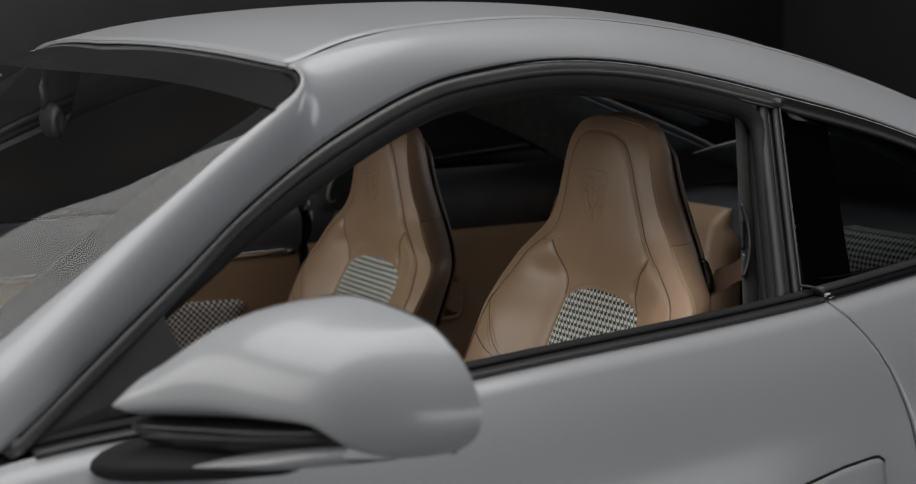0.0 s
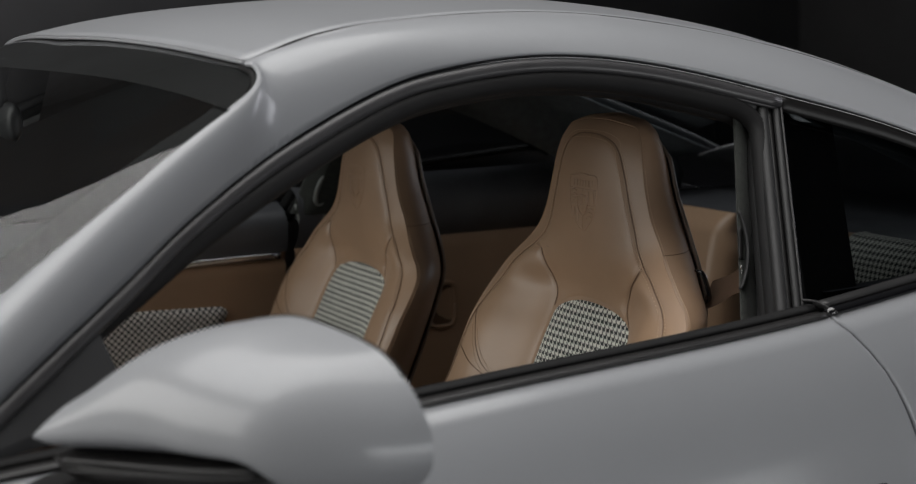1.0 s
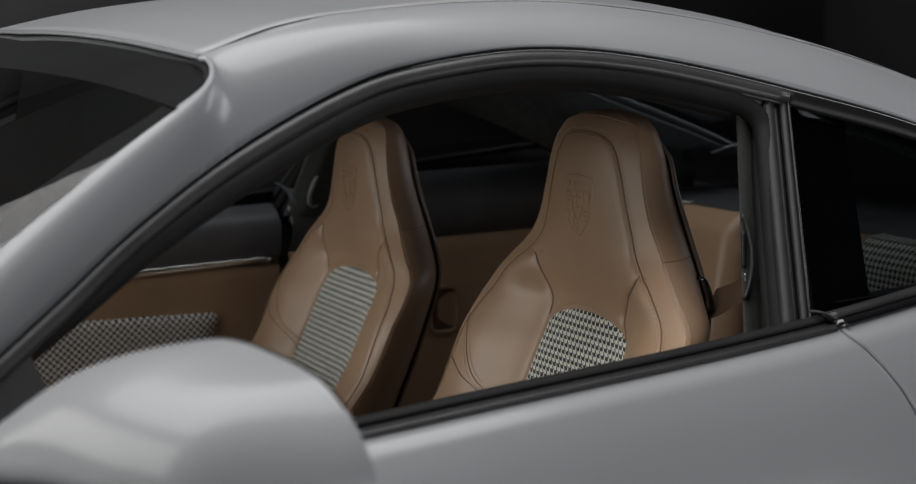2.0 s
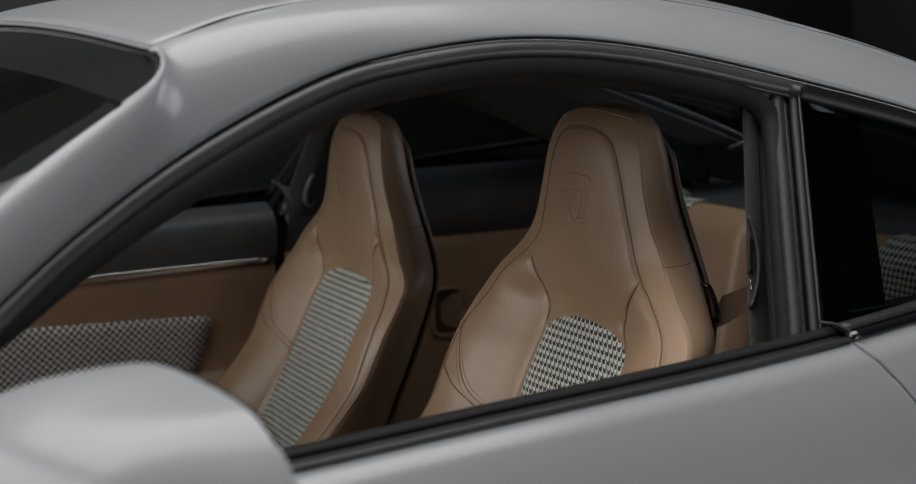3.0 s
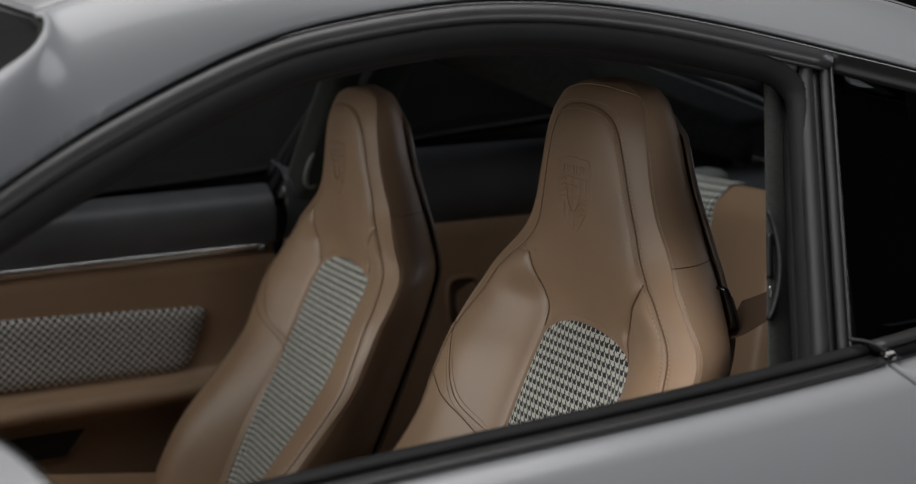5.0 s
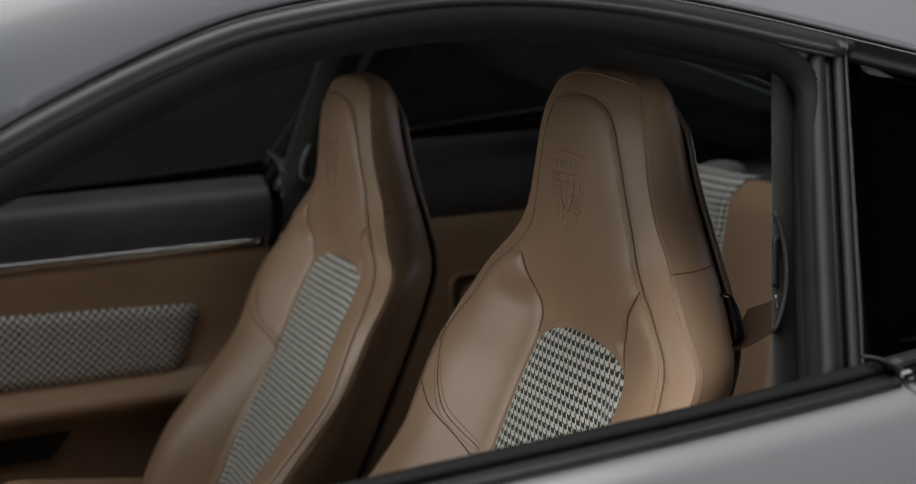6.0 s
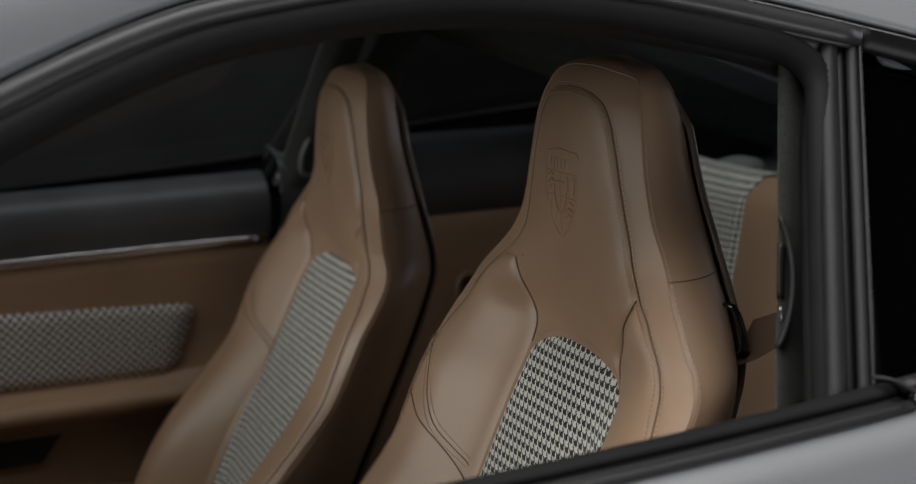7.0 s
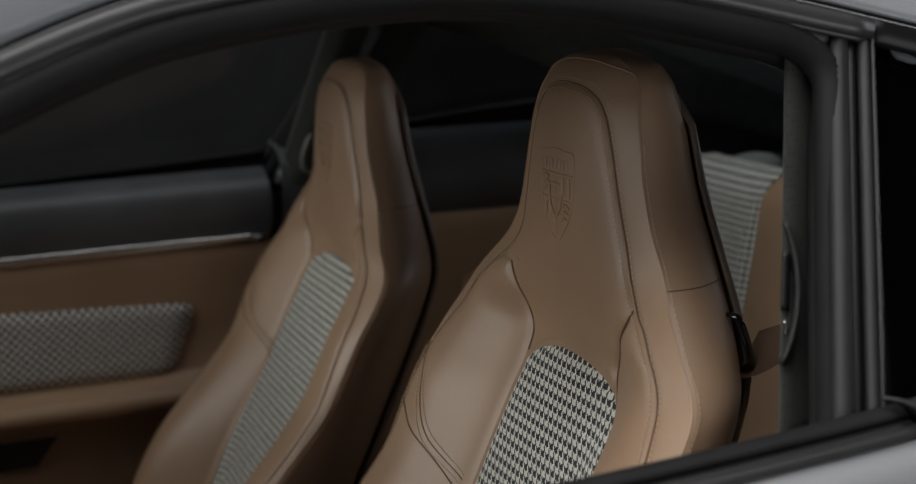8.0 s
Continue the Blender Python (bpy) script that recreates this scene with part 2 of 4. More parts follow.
# edge of the windscreen, round its upper corner and on along the roof joint, with the matching stations of BAND_LOW
SCREEN_EDGE = [(0.56, -0.757, 0.888), (0.735, -0.714, 0.992), (0.796, -0.704, 1.031), (0.863, -0.692, 1.074), (0.925, -0.678, 1.1145), (1.000, -0.656, 1.159), (1.066, -0.638, 1.1965)]
CORNER = [(1.093, -0.629, 1.2120), (1.106, -0.618, 1.2225), (1.1125, -0.604, 1.2310), (1.1150, -0.588, 1.2375), (1.114, -0.568, 1.2415)]
EDGE_TOP = SCREEN_EDGE + CORNER + BAND_TOP[6:]
LOW_X = [0.60, 0.72, 0.775, 0.845, 0.905, 0.975, 1.035, 1.065, 1.085, 1.105, 1.125, 1.150, 1.263, 1.360, 1.500, 1.650, 1.838, 2.057, 2.330, 2.600]
PLANE = Vector((0, -0.823, 0.568))  # outward normal of the side glass


def side(p, s):
    return Vector((p[0], p[1] * -s, p[2]))


def roof_point(x, q, drop=0.0):
    z = zc(x) - (zc(x) - zd(x)) * abs(q) ** 2.4
    return Vector((x, q * yd(x), z - drop))


def ruled(top, low, bulge, n, m, s):
    """A band between two curves, bowed outwards."""
    a, b = crom(top, n), crom(low, n)
    rows = []
    for p, r in zip(a, b):
        mid = (p + r) / 2 + Vector((0, -bulge, bulge * 0.8))
        rows.append([side((1 - v) ** 2 * p + 2 * v * (1 - v) * mid + v * v * r, s) for v in (k / (m - 1) for k in range(m))])
    return rows


def rail_rows(s, n=200, m=20, bulge=0.016):
    """Pillar and roof rail as one bowed skin."""
    top, low, rows = crom(EDGE_TOP, n), crom(BAND_LOW, 500), []
    for k, p in enumerate(top):
        f = k / (n - 1) * (len(LOW_X) - 1)
        i = min(int(f), len(LOW_X) - 2)
        x = LOW_X[i] + (LOW_X[i + 1] - LOW_X[i]) * (f - i)
        r = min(low, key=lambda q: abs(q.x - x))
        fore = 1 - step(0.98, 1.46, p.x)
        mid = (p + r) / 2 + Vector((0, -bulge - 0.005 * fore, bulge * 0.8 + 0.012 * fore))
        rows.append([side((1 - v) ** 2 * p + 2 * v * (1 - v) * mid + v * v * r, s) for v in ((j / (m - 1)) ** 1.5 for j in range(m))])
    for turn in range(60):
        calm = [[r[j] if j in (0, m - 1) or k in (0, n - 1) else rows[k - 1][j] * 0.25 + r[j] * 0.5 + rows[k + 1][j] * 0.25 for j in range(m)] for k, r in enumerate(rows)]
        rows = calm
    return rows


sill_z = smooth1([0.5, 0.72, 1.128, 1.32, 1.625, 1.722, 1.904, 2.15, 2.33, 2.6, 3.0], [0.86, 0.895, 0.898, 0.906, 0.919, 0.925, 0.942, 0.962, 0.975, 0.90, 0.80])
sill_y = smooth1([0.5, 0.72, 1.128, 1.9, 2.15, 2.33, 2.6, 3.0], [0.80, 0.795, 0.79, 0.79, 0.782, 0.735, 0.745, 0.74])
flank = smooth1([0, 0.03, 0.08, 0.15, 0.24, 0.35, 0.50, 0.65, 0.75], [0, 0.022, 0.047, 0.066, 0.078, 0.084, 0.084, 0.072, 0.055])


def body_point(x, v, s):
    """v from 0 at the belt line to 1 at the skirt."""
    top = sill_z(x)
    drop = v * (top - 0.17)
    hip = 0.085 * step(1.78, 2.35, x) * step(0.0, 0.22, drop) + 0.05 * (1 - step(-0.1, 0.55, x)) * step(0.0, 0.2, drop)
    hip -= 0.2 * step(2.7, 3.4, x) + 0.16 * (1 - step(-1.0, -0.3, x))
    return Vector((x, s * (sill_y(x) + flank(drop) + hip), top - drop))


shut_x = smooth1([0.15, 0.40, 0.60, 0.67, 0.72, 0.765, 0.82, 0.86, 0.89, 0.908, 0.93], [1.68, 1.78, 1.828, 1.836, 1.834, 1.826, 1.809, 1.792, 1.773, 1.760, 1.738])

car = thing("car", (1.2, 0, 0), "grey metallic coupe with tan interior and open side window", "car")
for s in (-1, 1):
    band = part("roof_rail", sheet(rail_rows(s)), PAINT, car, "grey painted pillar and roof rail")
    solid(band, 0.004)
    # body side in front of, at and behind the door
    def strip(xa, xb, n, m=34):
        rows = []
        for k in range(m):
            v = k / (m - 1)
            z = sill_z(1.75) * (1 - v) + 0.17 * v
            a = xa(z) if callable(xa) else xa
            b = xb(z) if callable(xb) else xb
            row = []
            span = abs(b - a)
            fs = [0.0, 0.001 / span, 0.0025 / span, 0.005 / span] + list(np.linspace(0.012 / span, 1 - 0.012 / span, n)) + [1 - 0.005 / span, 1 - 0.0025 / span, 1 - 0.001 / span, 1.0]
            for f in fs:
                p = body_point(a + (b - a) * f, v, s)
                edge = min(f, 1 - f) * span
                p.y -= s * 0.004 * max(0.0, 1 - edge / 0.0025) ** 2
                row.append(p)
            rows.append(row)
        return sheet(rows)
    door = part("door", strip(0.62, lambda z: shut_x(z) - 0.0016, 70), PAINT, car, "grey painted door with flush handle")
    solid(door, 0.003)
    solid(part("rear_wing", strip(lambda z: shut_x(z) + 0.0016, 3.3, 80), PAINT, car), 0.003)
    solid(part("front_wing", strip(-0.95, 0.616, 60), PAINT, car), 0.003)
    # dark body behind the door gap
    gap = [side((shut_x(z), -(sill_y(1.78) + flank(sill_z(1.75) - z)) + 0.012, z), s) for z in np.linspace(0.2, 0.925, 24)]
    part("door_gap", sweep(gap, oval(0.005, 0.004, 6), up=(0, s, 0)), RUBBER, car)

# roof, rear screen surround, rear screen
rows = []
for k in range(50):
    rows.append([roof_point(header_x(abs(q)) + (1.94 - header_x(abs(q))) * k / 49, q) for q in np.linspace(-1, 1, 41)])
solid(part("roof", sheet(rows), PAINT, car, "grey painted roof panel"), 0.004)
rows = [[roof_point(x, q, 0.002) for q in np.linspace(-0.86, 0.86, 25)] for x in np.linspace(1.945, 2.66, 24)]
rear_screen = part("rear_screen", sheet(rows), REAR_GLASS, car)
for s in (-1, 1):
    rows = [[roof_point(x, s * q) for q in (0.865, 0.9, 0.95, 1.0)] for x in np.linspace(1.945, 2.66, 24)]
    solid(part("rear_screen_surround", sheet(rows), PAINT, car), 0.003)
rows = [[roof_point(x, q) for q in np.linspace(-1, 1, 25)] for x in np.linspace(2.665, 3.3, 20)]
solid(part("engine_lid", sheet(rows), PAINT, car), 0.003)
for s in (-1, 1):
    rows = [[roof_point(x, s) * (1 - f) + body_point(x, 0, s) * f + Vector((0, 0, 0.02 * math.sin(math.pi * f))) for f in np.linspace(0, 1, 8)] for x in np.linspace(2.3, 3.3, 20)]
    part("rear_shoulder", sheet(rows), PAINT, car)

# windscreen, surround and cowl
SCREEN_RIM = [(0.56, -0.757, 0.886), (0.735, -0.713, 0.989), (0.863, -0.691, 1.071), (0.925, -0.677, 1.1115), (1.000, -0.655, 1.156), (1.066, -0.636, 1.193), (1.113, -0.590, 1.231)]
edge = crom(SCREEN_RIM, 40)
rows = []
for k, e in enumerate(edge):
    f = k / 39
    xm = 0.38 * (1 - f) + 1.075 * f
    zm = e.z + 0.033 * f + 0.052 * (1 - f)
    rows.append([Vector((e.x + (xm - e.x) * (1 - abs(q) ** 2.2), -e.y * q, e.z + (zm - e.z) * (1 - abs(q) ** (6.5 - 4.1 * f ** 4)))) for q in [math.sin(math.pi / 2 * g) for g in np.linspace(-1, 1, 41)]])
cowl = rows[0]
screen = part("windscreen", sheet(rows), SCREEN_GLASS, car)
frit = []
for i in range(41):
    frit.append([rows[-k][i] + Vector((0, 0, -0.003)) for k in range(1, 8)])
part("screen_frit", sheet(frit), FRIT, car, "black printed band along the top of the windscreen")
for i in (0, 36):
    part("side_frit", sheet([[p + Vector((0, 0, -0.006)) for p in row[i:i + 5]] for row in rows]), FRIT, car, "black printed band beside the pillar")
for s in (-1, 1):
    part("corner_lip", sweep([side(p + Vector((-0.001, 0.001, -0.001)), s) for p in crom(SCREEN_EDGE[-1:] + CORNER, 40)], oval(0.0028, 0.0028, 8)), PAINT, car)
    part("screen_seal", sweep([side(p + Vector((-0.004, 0.006, -0.007)), s) for p in crom(SCREEN_EDGE + CORNER, 80)], oval(0.004, 0.004, 8)), RUBBER, car)
head = [roof_point(header_x(abs(q)), q) + Vector((0.002, 0, -0.009)) for q in np.linspace(-1, 1, 60)]
part("header_seal", sweep(head, oval(0.0035, 0.0035, 8)), RUBBER, car)
lip = [roof_point(header_x(abs(q)), q) + Vector((0.0015, 0, -0.0025)) for q in np.linspace(-0.985, 0.985, 80)]
part("roof_lip", sweep(lip, oval(0.0022, 0.0024, 8)), PAINT, car)
for s in (-1, 1):
    joint = [side(p + Vector((0, -0.0004, 0.0008)), s) for p in crom(BAND_TOP[5:13], 80)]
    part("roof_joint", sweep(joint, oval(0.0016, 0.0012, 6)), SATIN, car)
rows = [[Vector((-0.95 + (cowl[i].x + 0.95) * f, cowl[i].y * (0.86 + 0.16 * f), 0.60 + (cowl[i].z - 0.02 - 0.60) * (1 - (1 - f) ** 1.7))) for i in range(41)] for f in np.linspace(0, 1, 20)]
solid(part("bonnet", sheet(rows), PAINT, car), 0.003)

bonnet_rows = rows
for s in (-1, 1):
    fill = [[r[0 if s < 0 else 40] * (1 - f) + body_point(min(r[0].x, 0.60), 0, s) * f + Vector((0, 0, 0.03 * math.sin(math.pi * f))) for f in np.linspace(0, 1, 9)] for r in bonnet_rows]
    if fill[0][0].y * s < 0:
        fill = [[r[40 if s < 0 else 0] * (1 - f) + body_point(min(r[0].x, 0.60), 0, s) * f + Vector((0, 0, 0.03 * math.sin(math.pi * f))) for f in np.linspace(0, 1, 9)] for r in bonnet_rows]
    solid(part("wing_top", sheet(fill), PAINT, car), 0.003)
for x0, bow, crest, name in ((-0.95, -0.20, 0.60, "front_bumper"), (3.3, 0.14, 0.78, "rear_bumper")):
    nose = []
    for v in np.linspace(0, 1, 14):
        e = body_point(x0, v, 1)
        nose.append([Vector((x0 + bow * (1 - abs(q) ** 2.5), e.y * q, min(e.z, crest + (e.z - crest) * abs(q) ** 3) if e.z > crest else e.z)) for q in np.linspace(-1, 1, 31)])
    solid(part(name, sheet(nose), PAINT, car), 0.003)

# ---- side window surrounds ----
B_LOW, B_TOP = Vector((1.728, -0.766, 0.930)), Vector((1.842, -0.594, 1.172))


def opening_path(inset, inboard, s, back=0.0, n=90):
    """Follows the rail from the front of the door to the B-pillar, round its corner and down to the belt.
    inset: below the rail; inboard: into the car; back: in front of the pillar's outer strip."""
    top = crom(BAND_LOW[1:11], n)
    pts = []
    for i, p in enumerate(top):
        d = (top[min(i + 1, n - 1)] - top[max(i - 1, 0)]).normalized()
        inn = PLANE.cross(d).normalized()
        if inn.z > 0:
            inn = -inn
        k = 0.45 + 0.55 * step(0.80, 1.15, p.x)
        pts.append(p + inn * inset * k + Vector((0, inboard, 0)))
    down = (B_LOW - B_TOP).normalized()
    r = 0.030
    corner = B_TOP + Vector((-back, inboard, 0)) + down * inset * 0.9
    pts = [p for p in pts if p.x < corner.x - r]
    a = pts[-1]
    b = corner + down * r * 1.2
    for k in range(1, 11):
        f = k / 10
        pts.append((1 - f) ** 2 * a + 2 * f * (1 - f) * corner + f * f * b)
    end = B_LOW + Vector((-back - 0.012, inboard - 0.02, -0.06))
    for k in range(1, 25):
        pts.append(b + (end - b) * k / 24)
    return [side(p, s) for p in pts]


for s in (-1, 1):
    rail = [side(p + Vector((0, 0, -0.001)) - PLANE * 0.004, s) for p in crom(BAND_LOW[1:13], 110)]
    part("rail_gap", sweep(rail, oval(0.004, 0.004, 6)), GLOSS_BLACK, car)
    mould = [side(p + Vector((0, -0.001, -0.0125)), s) for p in crom(BAND_LOW[1:11], 100)]
    part("rail_moulding", sweep(mould, oval(0.006, 0.0088, 12), up=(0, 0.5, 1)), MOULDING, car, "satin dark roof moulding")
    bead = [side(p + Vector((0, -0.002, -0.0215)), s) for p in crom(BAND_LOW[1:11], 100)]
    part("moulding_lip", sweep(bead, oval(0.0026, 0.0026, 8), up=(0, 0.5, 1)), MOULDING, car)
    recess = [side(p + Vector((0, 0.012, -0.026)), s) for p in crom(BAND_LOW[1:11], 100)]
    part("rail_recess", sweep(recess, oval(0.010, 0.010, 8), up=(0, 0.5, 1)), BLACK_TRIM, car)
    for inset, inboard, back, a, mat, name in ((0.038, 0.024, 0.022, 0.013, RUBBER, "door_seal"), (0.048, 0.050, 0.012, 0.011, RUBBER, "inner_seal")):
        part(name, sweep(opening_path(inset, inboard, s, back), oval(a, a, 12), up=(0, -s * 0.8, 0.57)), mat, car, "black rubber door seal")
    # lining between the seal and the headliner
    outer, inner = opening_path(0.050, 0.054, s, 0.006), opening_path(0.056, 0.100, s, -0.012)
    n = min(len(outer), len(inner))
    outer, inner = outer[-n:], inner[-n:]
    solid(part("pillar_lining", sheet([[p * (1 - f) + q * f for f in (0, 0.3, 0.6, 1.0)] for p, q in zip(outer, inner)]), HEADLINER, car), 0.003)
    top_edge = [p for p in inner if p.z > 1.11]
    roof_edge = [Vector((p.x, s * 0.40, zc(min(max(p.x, 1.09), 1.93)) - 0.045)) for p in top_edge]
    part("headliner_edge", sheet([[p * (1 - f) + q * f for f in (0, 0.5, 1.0)] for p, q in zip(top_edge, roof_edge)]), HEADLINER, car)
    inner_band = [[p + Vector((0.004, -s * 0.016, -0.012)) for p in r] for r in ruled(BAND_TOP[:9], BAND_LOW[:9], 0.010, 50, 8, s)]
    part("rail_lining", sheet(inner_band), HEADLINER, car)
    # B-pillar: outer black strips beside the quarter glass
    for dx, ins, w, mat in ((0.0, 0.003, 0.0015, SATIN), (-0.004, 0.009, 0.0055, PILLAR_PLASTIC), (-0.0135, 0.015, 0.0050, SLOT_BLACK), (-0.0245, 0.014, 0.0085, PILLAR_PLASTIC)):
        pts = [side(B_LOW * (1 - f) + B_TOP * f + Vector((dx, 0, 0)) - PLANE * ins, s) for f in np.linspace(-0.02, 1.0, 20)]
        part("pillar_strip", sweep(pts, oval(w, w, 8), up=(0, -s, 0.5)), mat, car)
    # quarter glass
    q_low = [Vector((x, -(sill_y(x) - 0.024), sill_z(x) + 0.012)) for x in np.linspace(1.735, 2.30, 24)]
    q_top = crom(BAND_LOW[10:13], 24)
    q_top = [p + Vector((0.004, 0.004, -0.02)) for p in q_top]
    rows = [[side(a * (1 - f) + b * f - PLANE * 0.006, s) for f in np.linspace(0, 1, 8)] for a, b in zip(q_low, q_top)]
    part("quarter_glass", sheet(rows), TINTED_GLASS, car, "dark tinted quarter window")
    frit_rows = []
    for f in np.linspace(0, 1, 10):
        a = B_LOW * (1 - f) + B_TOP * f + Vector((0.002, 0.010, 0.010 * (1 - f) - 0.004))
        e = Vector((1.832 + 0.115 * f, -(0.757 - 0.178 * f), a.z))
        frit_rows.append([side(a * (1 - g) + e * g - PLANE * 0.010, s) for g in np.linspace(0, 1, 8)])
    part("quarter_frit", sheet(frit_rows), FRIT, car, "black printed border of the quarter window")
    q_rail = [side(p + Vector((0, 0.002, -0.012)), s) for p in crom(BAND_LOW[10:13], 40)]
    part("quarter_moulding", sweep(q_rail, oval(0.005, 0.012, 8), up=(0, 0.3, 1)), SLOT_BLACK, car)
    # belt trim along the door and the quarter glass
    for dy, dz, a, b, mat, name in ((0.003, 0.001, 0.0065, 0.0042, SATIN, "belt_moulding"), (0.0135, -0.001, 0.0085, 0.0055, SLOT_BLACK, "belt_seal"), (0.027, 0.0055, 0.0105, 0.0055, RUBBER, "inner_belt_seal")):
        pts = [Vector((x, s * (sill_y(x) - dy), sill_z(x) + dz)) for x in np.linspace(0.74, 1.738, 80)]
        part(name, sweep(pts, oval(a, b, 10)), mat, car, "black belt line trim")
    for dy, dz, a, b, mat in ((0.004, 0.003, 0.007, 0.006, GLOSS_BLACK), (0.018, 0.010, 0.010, 0.005, SATIN)):
        pts = [Vector((x, s * (sill_y(x) - dy), sill_z(x) + dz)) for x in np.linspace(1.742, 2.32, 60)]
        part("quarter_belt_trim", sweep(pts, oval(a, b, 10)), mat, car)
    # bright lip where door and wing meet the belt
    lip = [body_point(x, 0, s) + Vector((0, s * 0.001 - s * d, 0.004 + h)) for x, d, h in ((1.725, 0.03, 0.014), (1.735, 0.018, 0.012), (1.743, 0.008, 0.006), (1.752, -0.004, -0.002))]
    part("shut_lip", sweep(crom(lip, 12), oval(0.0016, 0.0016, 6)), SATIN, car)

# far door glass
glass_rows = []
for p in crom(BAND_LOW[1:11], 40):
    low = Vector((min(max(p.x, 0.76), 1.735), -(sill_y(p.x) - 0.026), sill_z(p.x) + 0.006))
    glass_rows.append([side((low * (1 - f) + (p + Vector((0, 0.006, -0.012))) * f) - PLANE * 0.01, 1) for f in np.linspace(0, 1, 8)])
part("door_glass", sheet(glass_rows), DOOR_GLASS, car, "closed dark side window")

# ---- door handle ----
def on_door(x, z, out):
    top = sill_z(x)
    p = body_point(x, (top - z) / (top - 0.17), -1)
    return p + Vector((0, -out, 0))


def handle_rows(grow, out, bulge):
    rows = []
    for i in range(25):
        f = i / 24
        x = 1.545 - grow + (0.226 + 2 * grow) * f
        hh = 0.030 * min(1, (0.15 + f * 1.2) ** 0.5) * (1 - max(0, f - 0.93) ** 2 * 60) + grow
        zm = 0.690 + 0.017 * f
        rows.append([on_door(x, zm + hh * g, out + bulge * (1 - g * g) * math.sin(math.pi * min(1, max(0, 0.03 + f * 0.95))) ** 0.4) for g in np.linspace(-1, 1, 9)])
    return rows


near_door = [o for o in car.children if o.name.startswith("door") and o.name.split(".")[0] == "door"][0]
part("handle_recess", sheet(handle_rows(0.0035, 0.0017, 0.0)), RUBBER, near_door)
solid(part("door_handle", sheet(handle_rows(0.0, 0.003, 0.006)), PAINT, near_door, "flush grey door handle"), 0.002)

# ---- door mirror ----
mir_mid = smooth1([-1.104, -1.05, -1.01, -0.96, -0.92, -0.87, -0.844], [0.960, 0.964, 0.967, 0.968, 0.963, 0.953, 0.9485])


def mirror_section(y, zt, zb, xf, xr, n=30, mid=True):
    """Section of the housing at y: round nose at xf, open back at xr."""
    pts = []
    zm = min(max(mir_mid(y), zb + 0.002), zt - 0.0005) if mid else (zt + zb) / 2
    for k in range(n):
        a = math.pi * (k / (n - 1) - 0.5)
        up = -math.sin(a)
        pts.append(Vector((xr + (xf - xr) * abs(math.cos(a)) ** 0.74, y, zm + math.copysign(abs(up) ** 0.93, up) * (zt - zm if up > 0 else zm - zb))))
    return pts


MIR_Y = [-1.104, -1.05, -1.01, -0.96, -0.92, -0.87, -0.844]
crown = smooth1(MIR_Y, [1.008, 1.032, 1.042, 1.049, 1.037, 0.996, 0.976])
keel = smooth1([-1.104, -1.085, -1.066, -1.058, -1.050, -1.043, -1.035, -1.01, -0.96, -0.92, -0.87, -0.844], [0.926, 0.9225, 0.921, 0.926, 0.940, 0.9505, 0.953, 0.951, 0.945, 0.940, 0.935, 0.930])
brow = smooth1(MIR_Y, [0.962, 0.910, 0.880, 0.854, 0.836, 0.812, 0.800])


def outer_cap(y):
    return max(0.0, 1 - (1 - min(1.0, max(0.0, (y + 1.104) / 0.060))) ** 2.3) ** (1 / 2.3)


def mir_cap(y):
    return outer_cap(y) * max(0.0, 1 - (1 - min(1.0, (-0.8438 - y) / 0.020)) ** 2) ** 0.5


def mir_top(y):
    return mir_mid(y) + (crown(y) - mir_mid(y)) * mir_cap(y)


def mir_low(y):
    return mir_mid(y) + (keel(y) - mir_mid(y)) * mir_cap(y)


def mir_nose(y):
    return mir_back(y) - 0.002 + (brow(y) - mir_back(y) + 0.002) * outer_cap(y)


mir_back = smooth1([-1.104, -1.0, -0.845], [1.038, 1.005, 0.90])
mirror = part("door_mirror", sheet([mirror_section(y, mir_top(y), mir_low(y), mir_nose(y), mir_back(y)) for y in [-0.974 - 0.13 * math.cos(math.pi * k / 89) for k in range(90)]]), PAINT, car, "grey painted door mirror housing")
rim = [mirror_section(y, mir_top(y), mir_low(y), mir_nose(y), mir_back(y)) for y in np.linspace(-1.075, -0.875, 40)]
loop = [r[0] for r in rim] + [r[-1] for r in reversed(rim)]
part("mirror_rim", sweep(loop, oval(0.0013, 0.0013, 8), up=(1, 0, 0)), RUBBER, mirror)
part("mirror_glass", sheet([[Vector((mir_back(y) - 0.022, y, mir_low(y) * (1 - f) + mir_top(y) * f)) for f in np.linspace(0.06, 0.94, 6)] for y in np.linspace(-1.07, -0.88, 20)]), MIRROR_GLASS, mirror)
low_top = smooth1([-1.056, -1.038, -0.978, -0.931, -0.91, -0.90], [0.9450, 0.9410, 0.9255, 0.9110, 0.9045, 0.9020])
low_low = smooth1([-1.056, -1.03, -0.99, -0.931, -0.90], [0.9205, 0.915, 0.908, 0.9010, 0.8995])
part("lower_shell", sheet([mirror_section(y, low_top(y), low_low(y), mir_nose(y) + 0.001 + 0.014 * (1 - step(-1.056, -1.015, y)), min(mir_nose(y) + 0.09, mir_back(y) - 0.006), mid=False) for y in np.linspace(-1.056, -0.90, 40)]), PAINT, mirror)
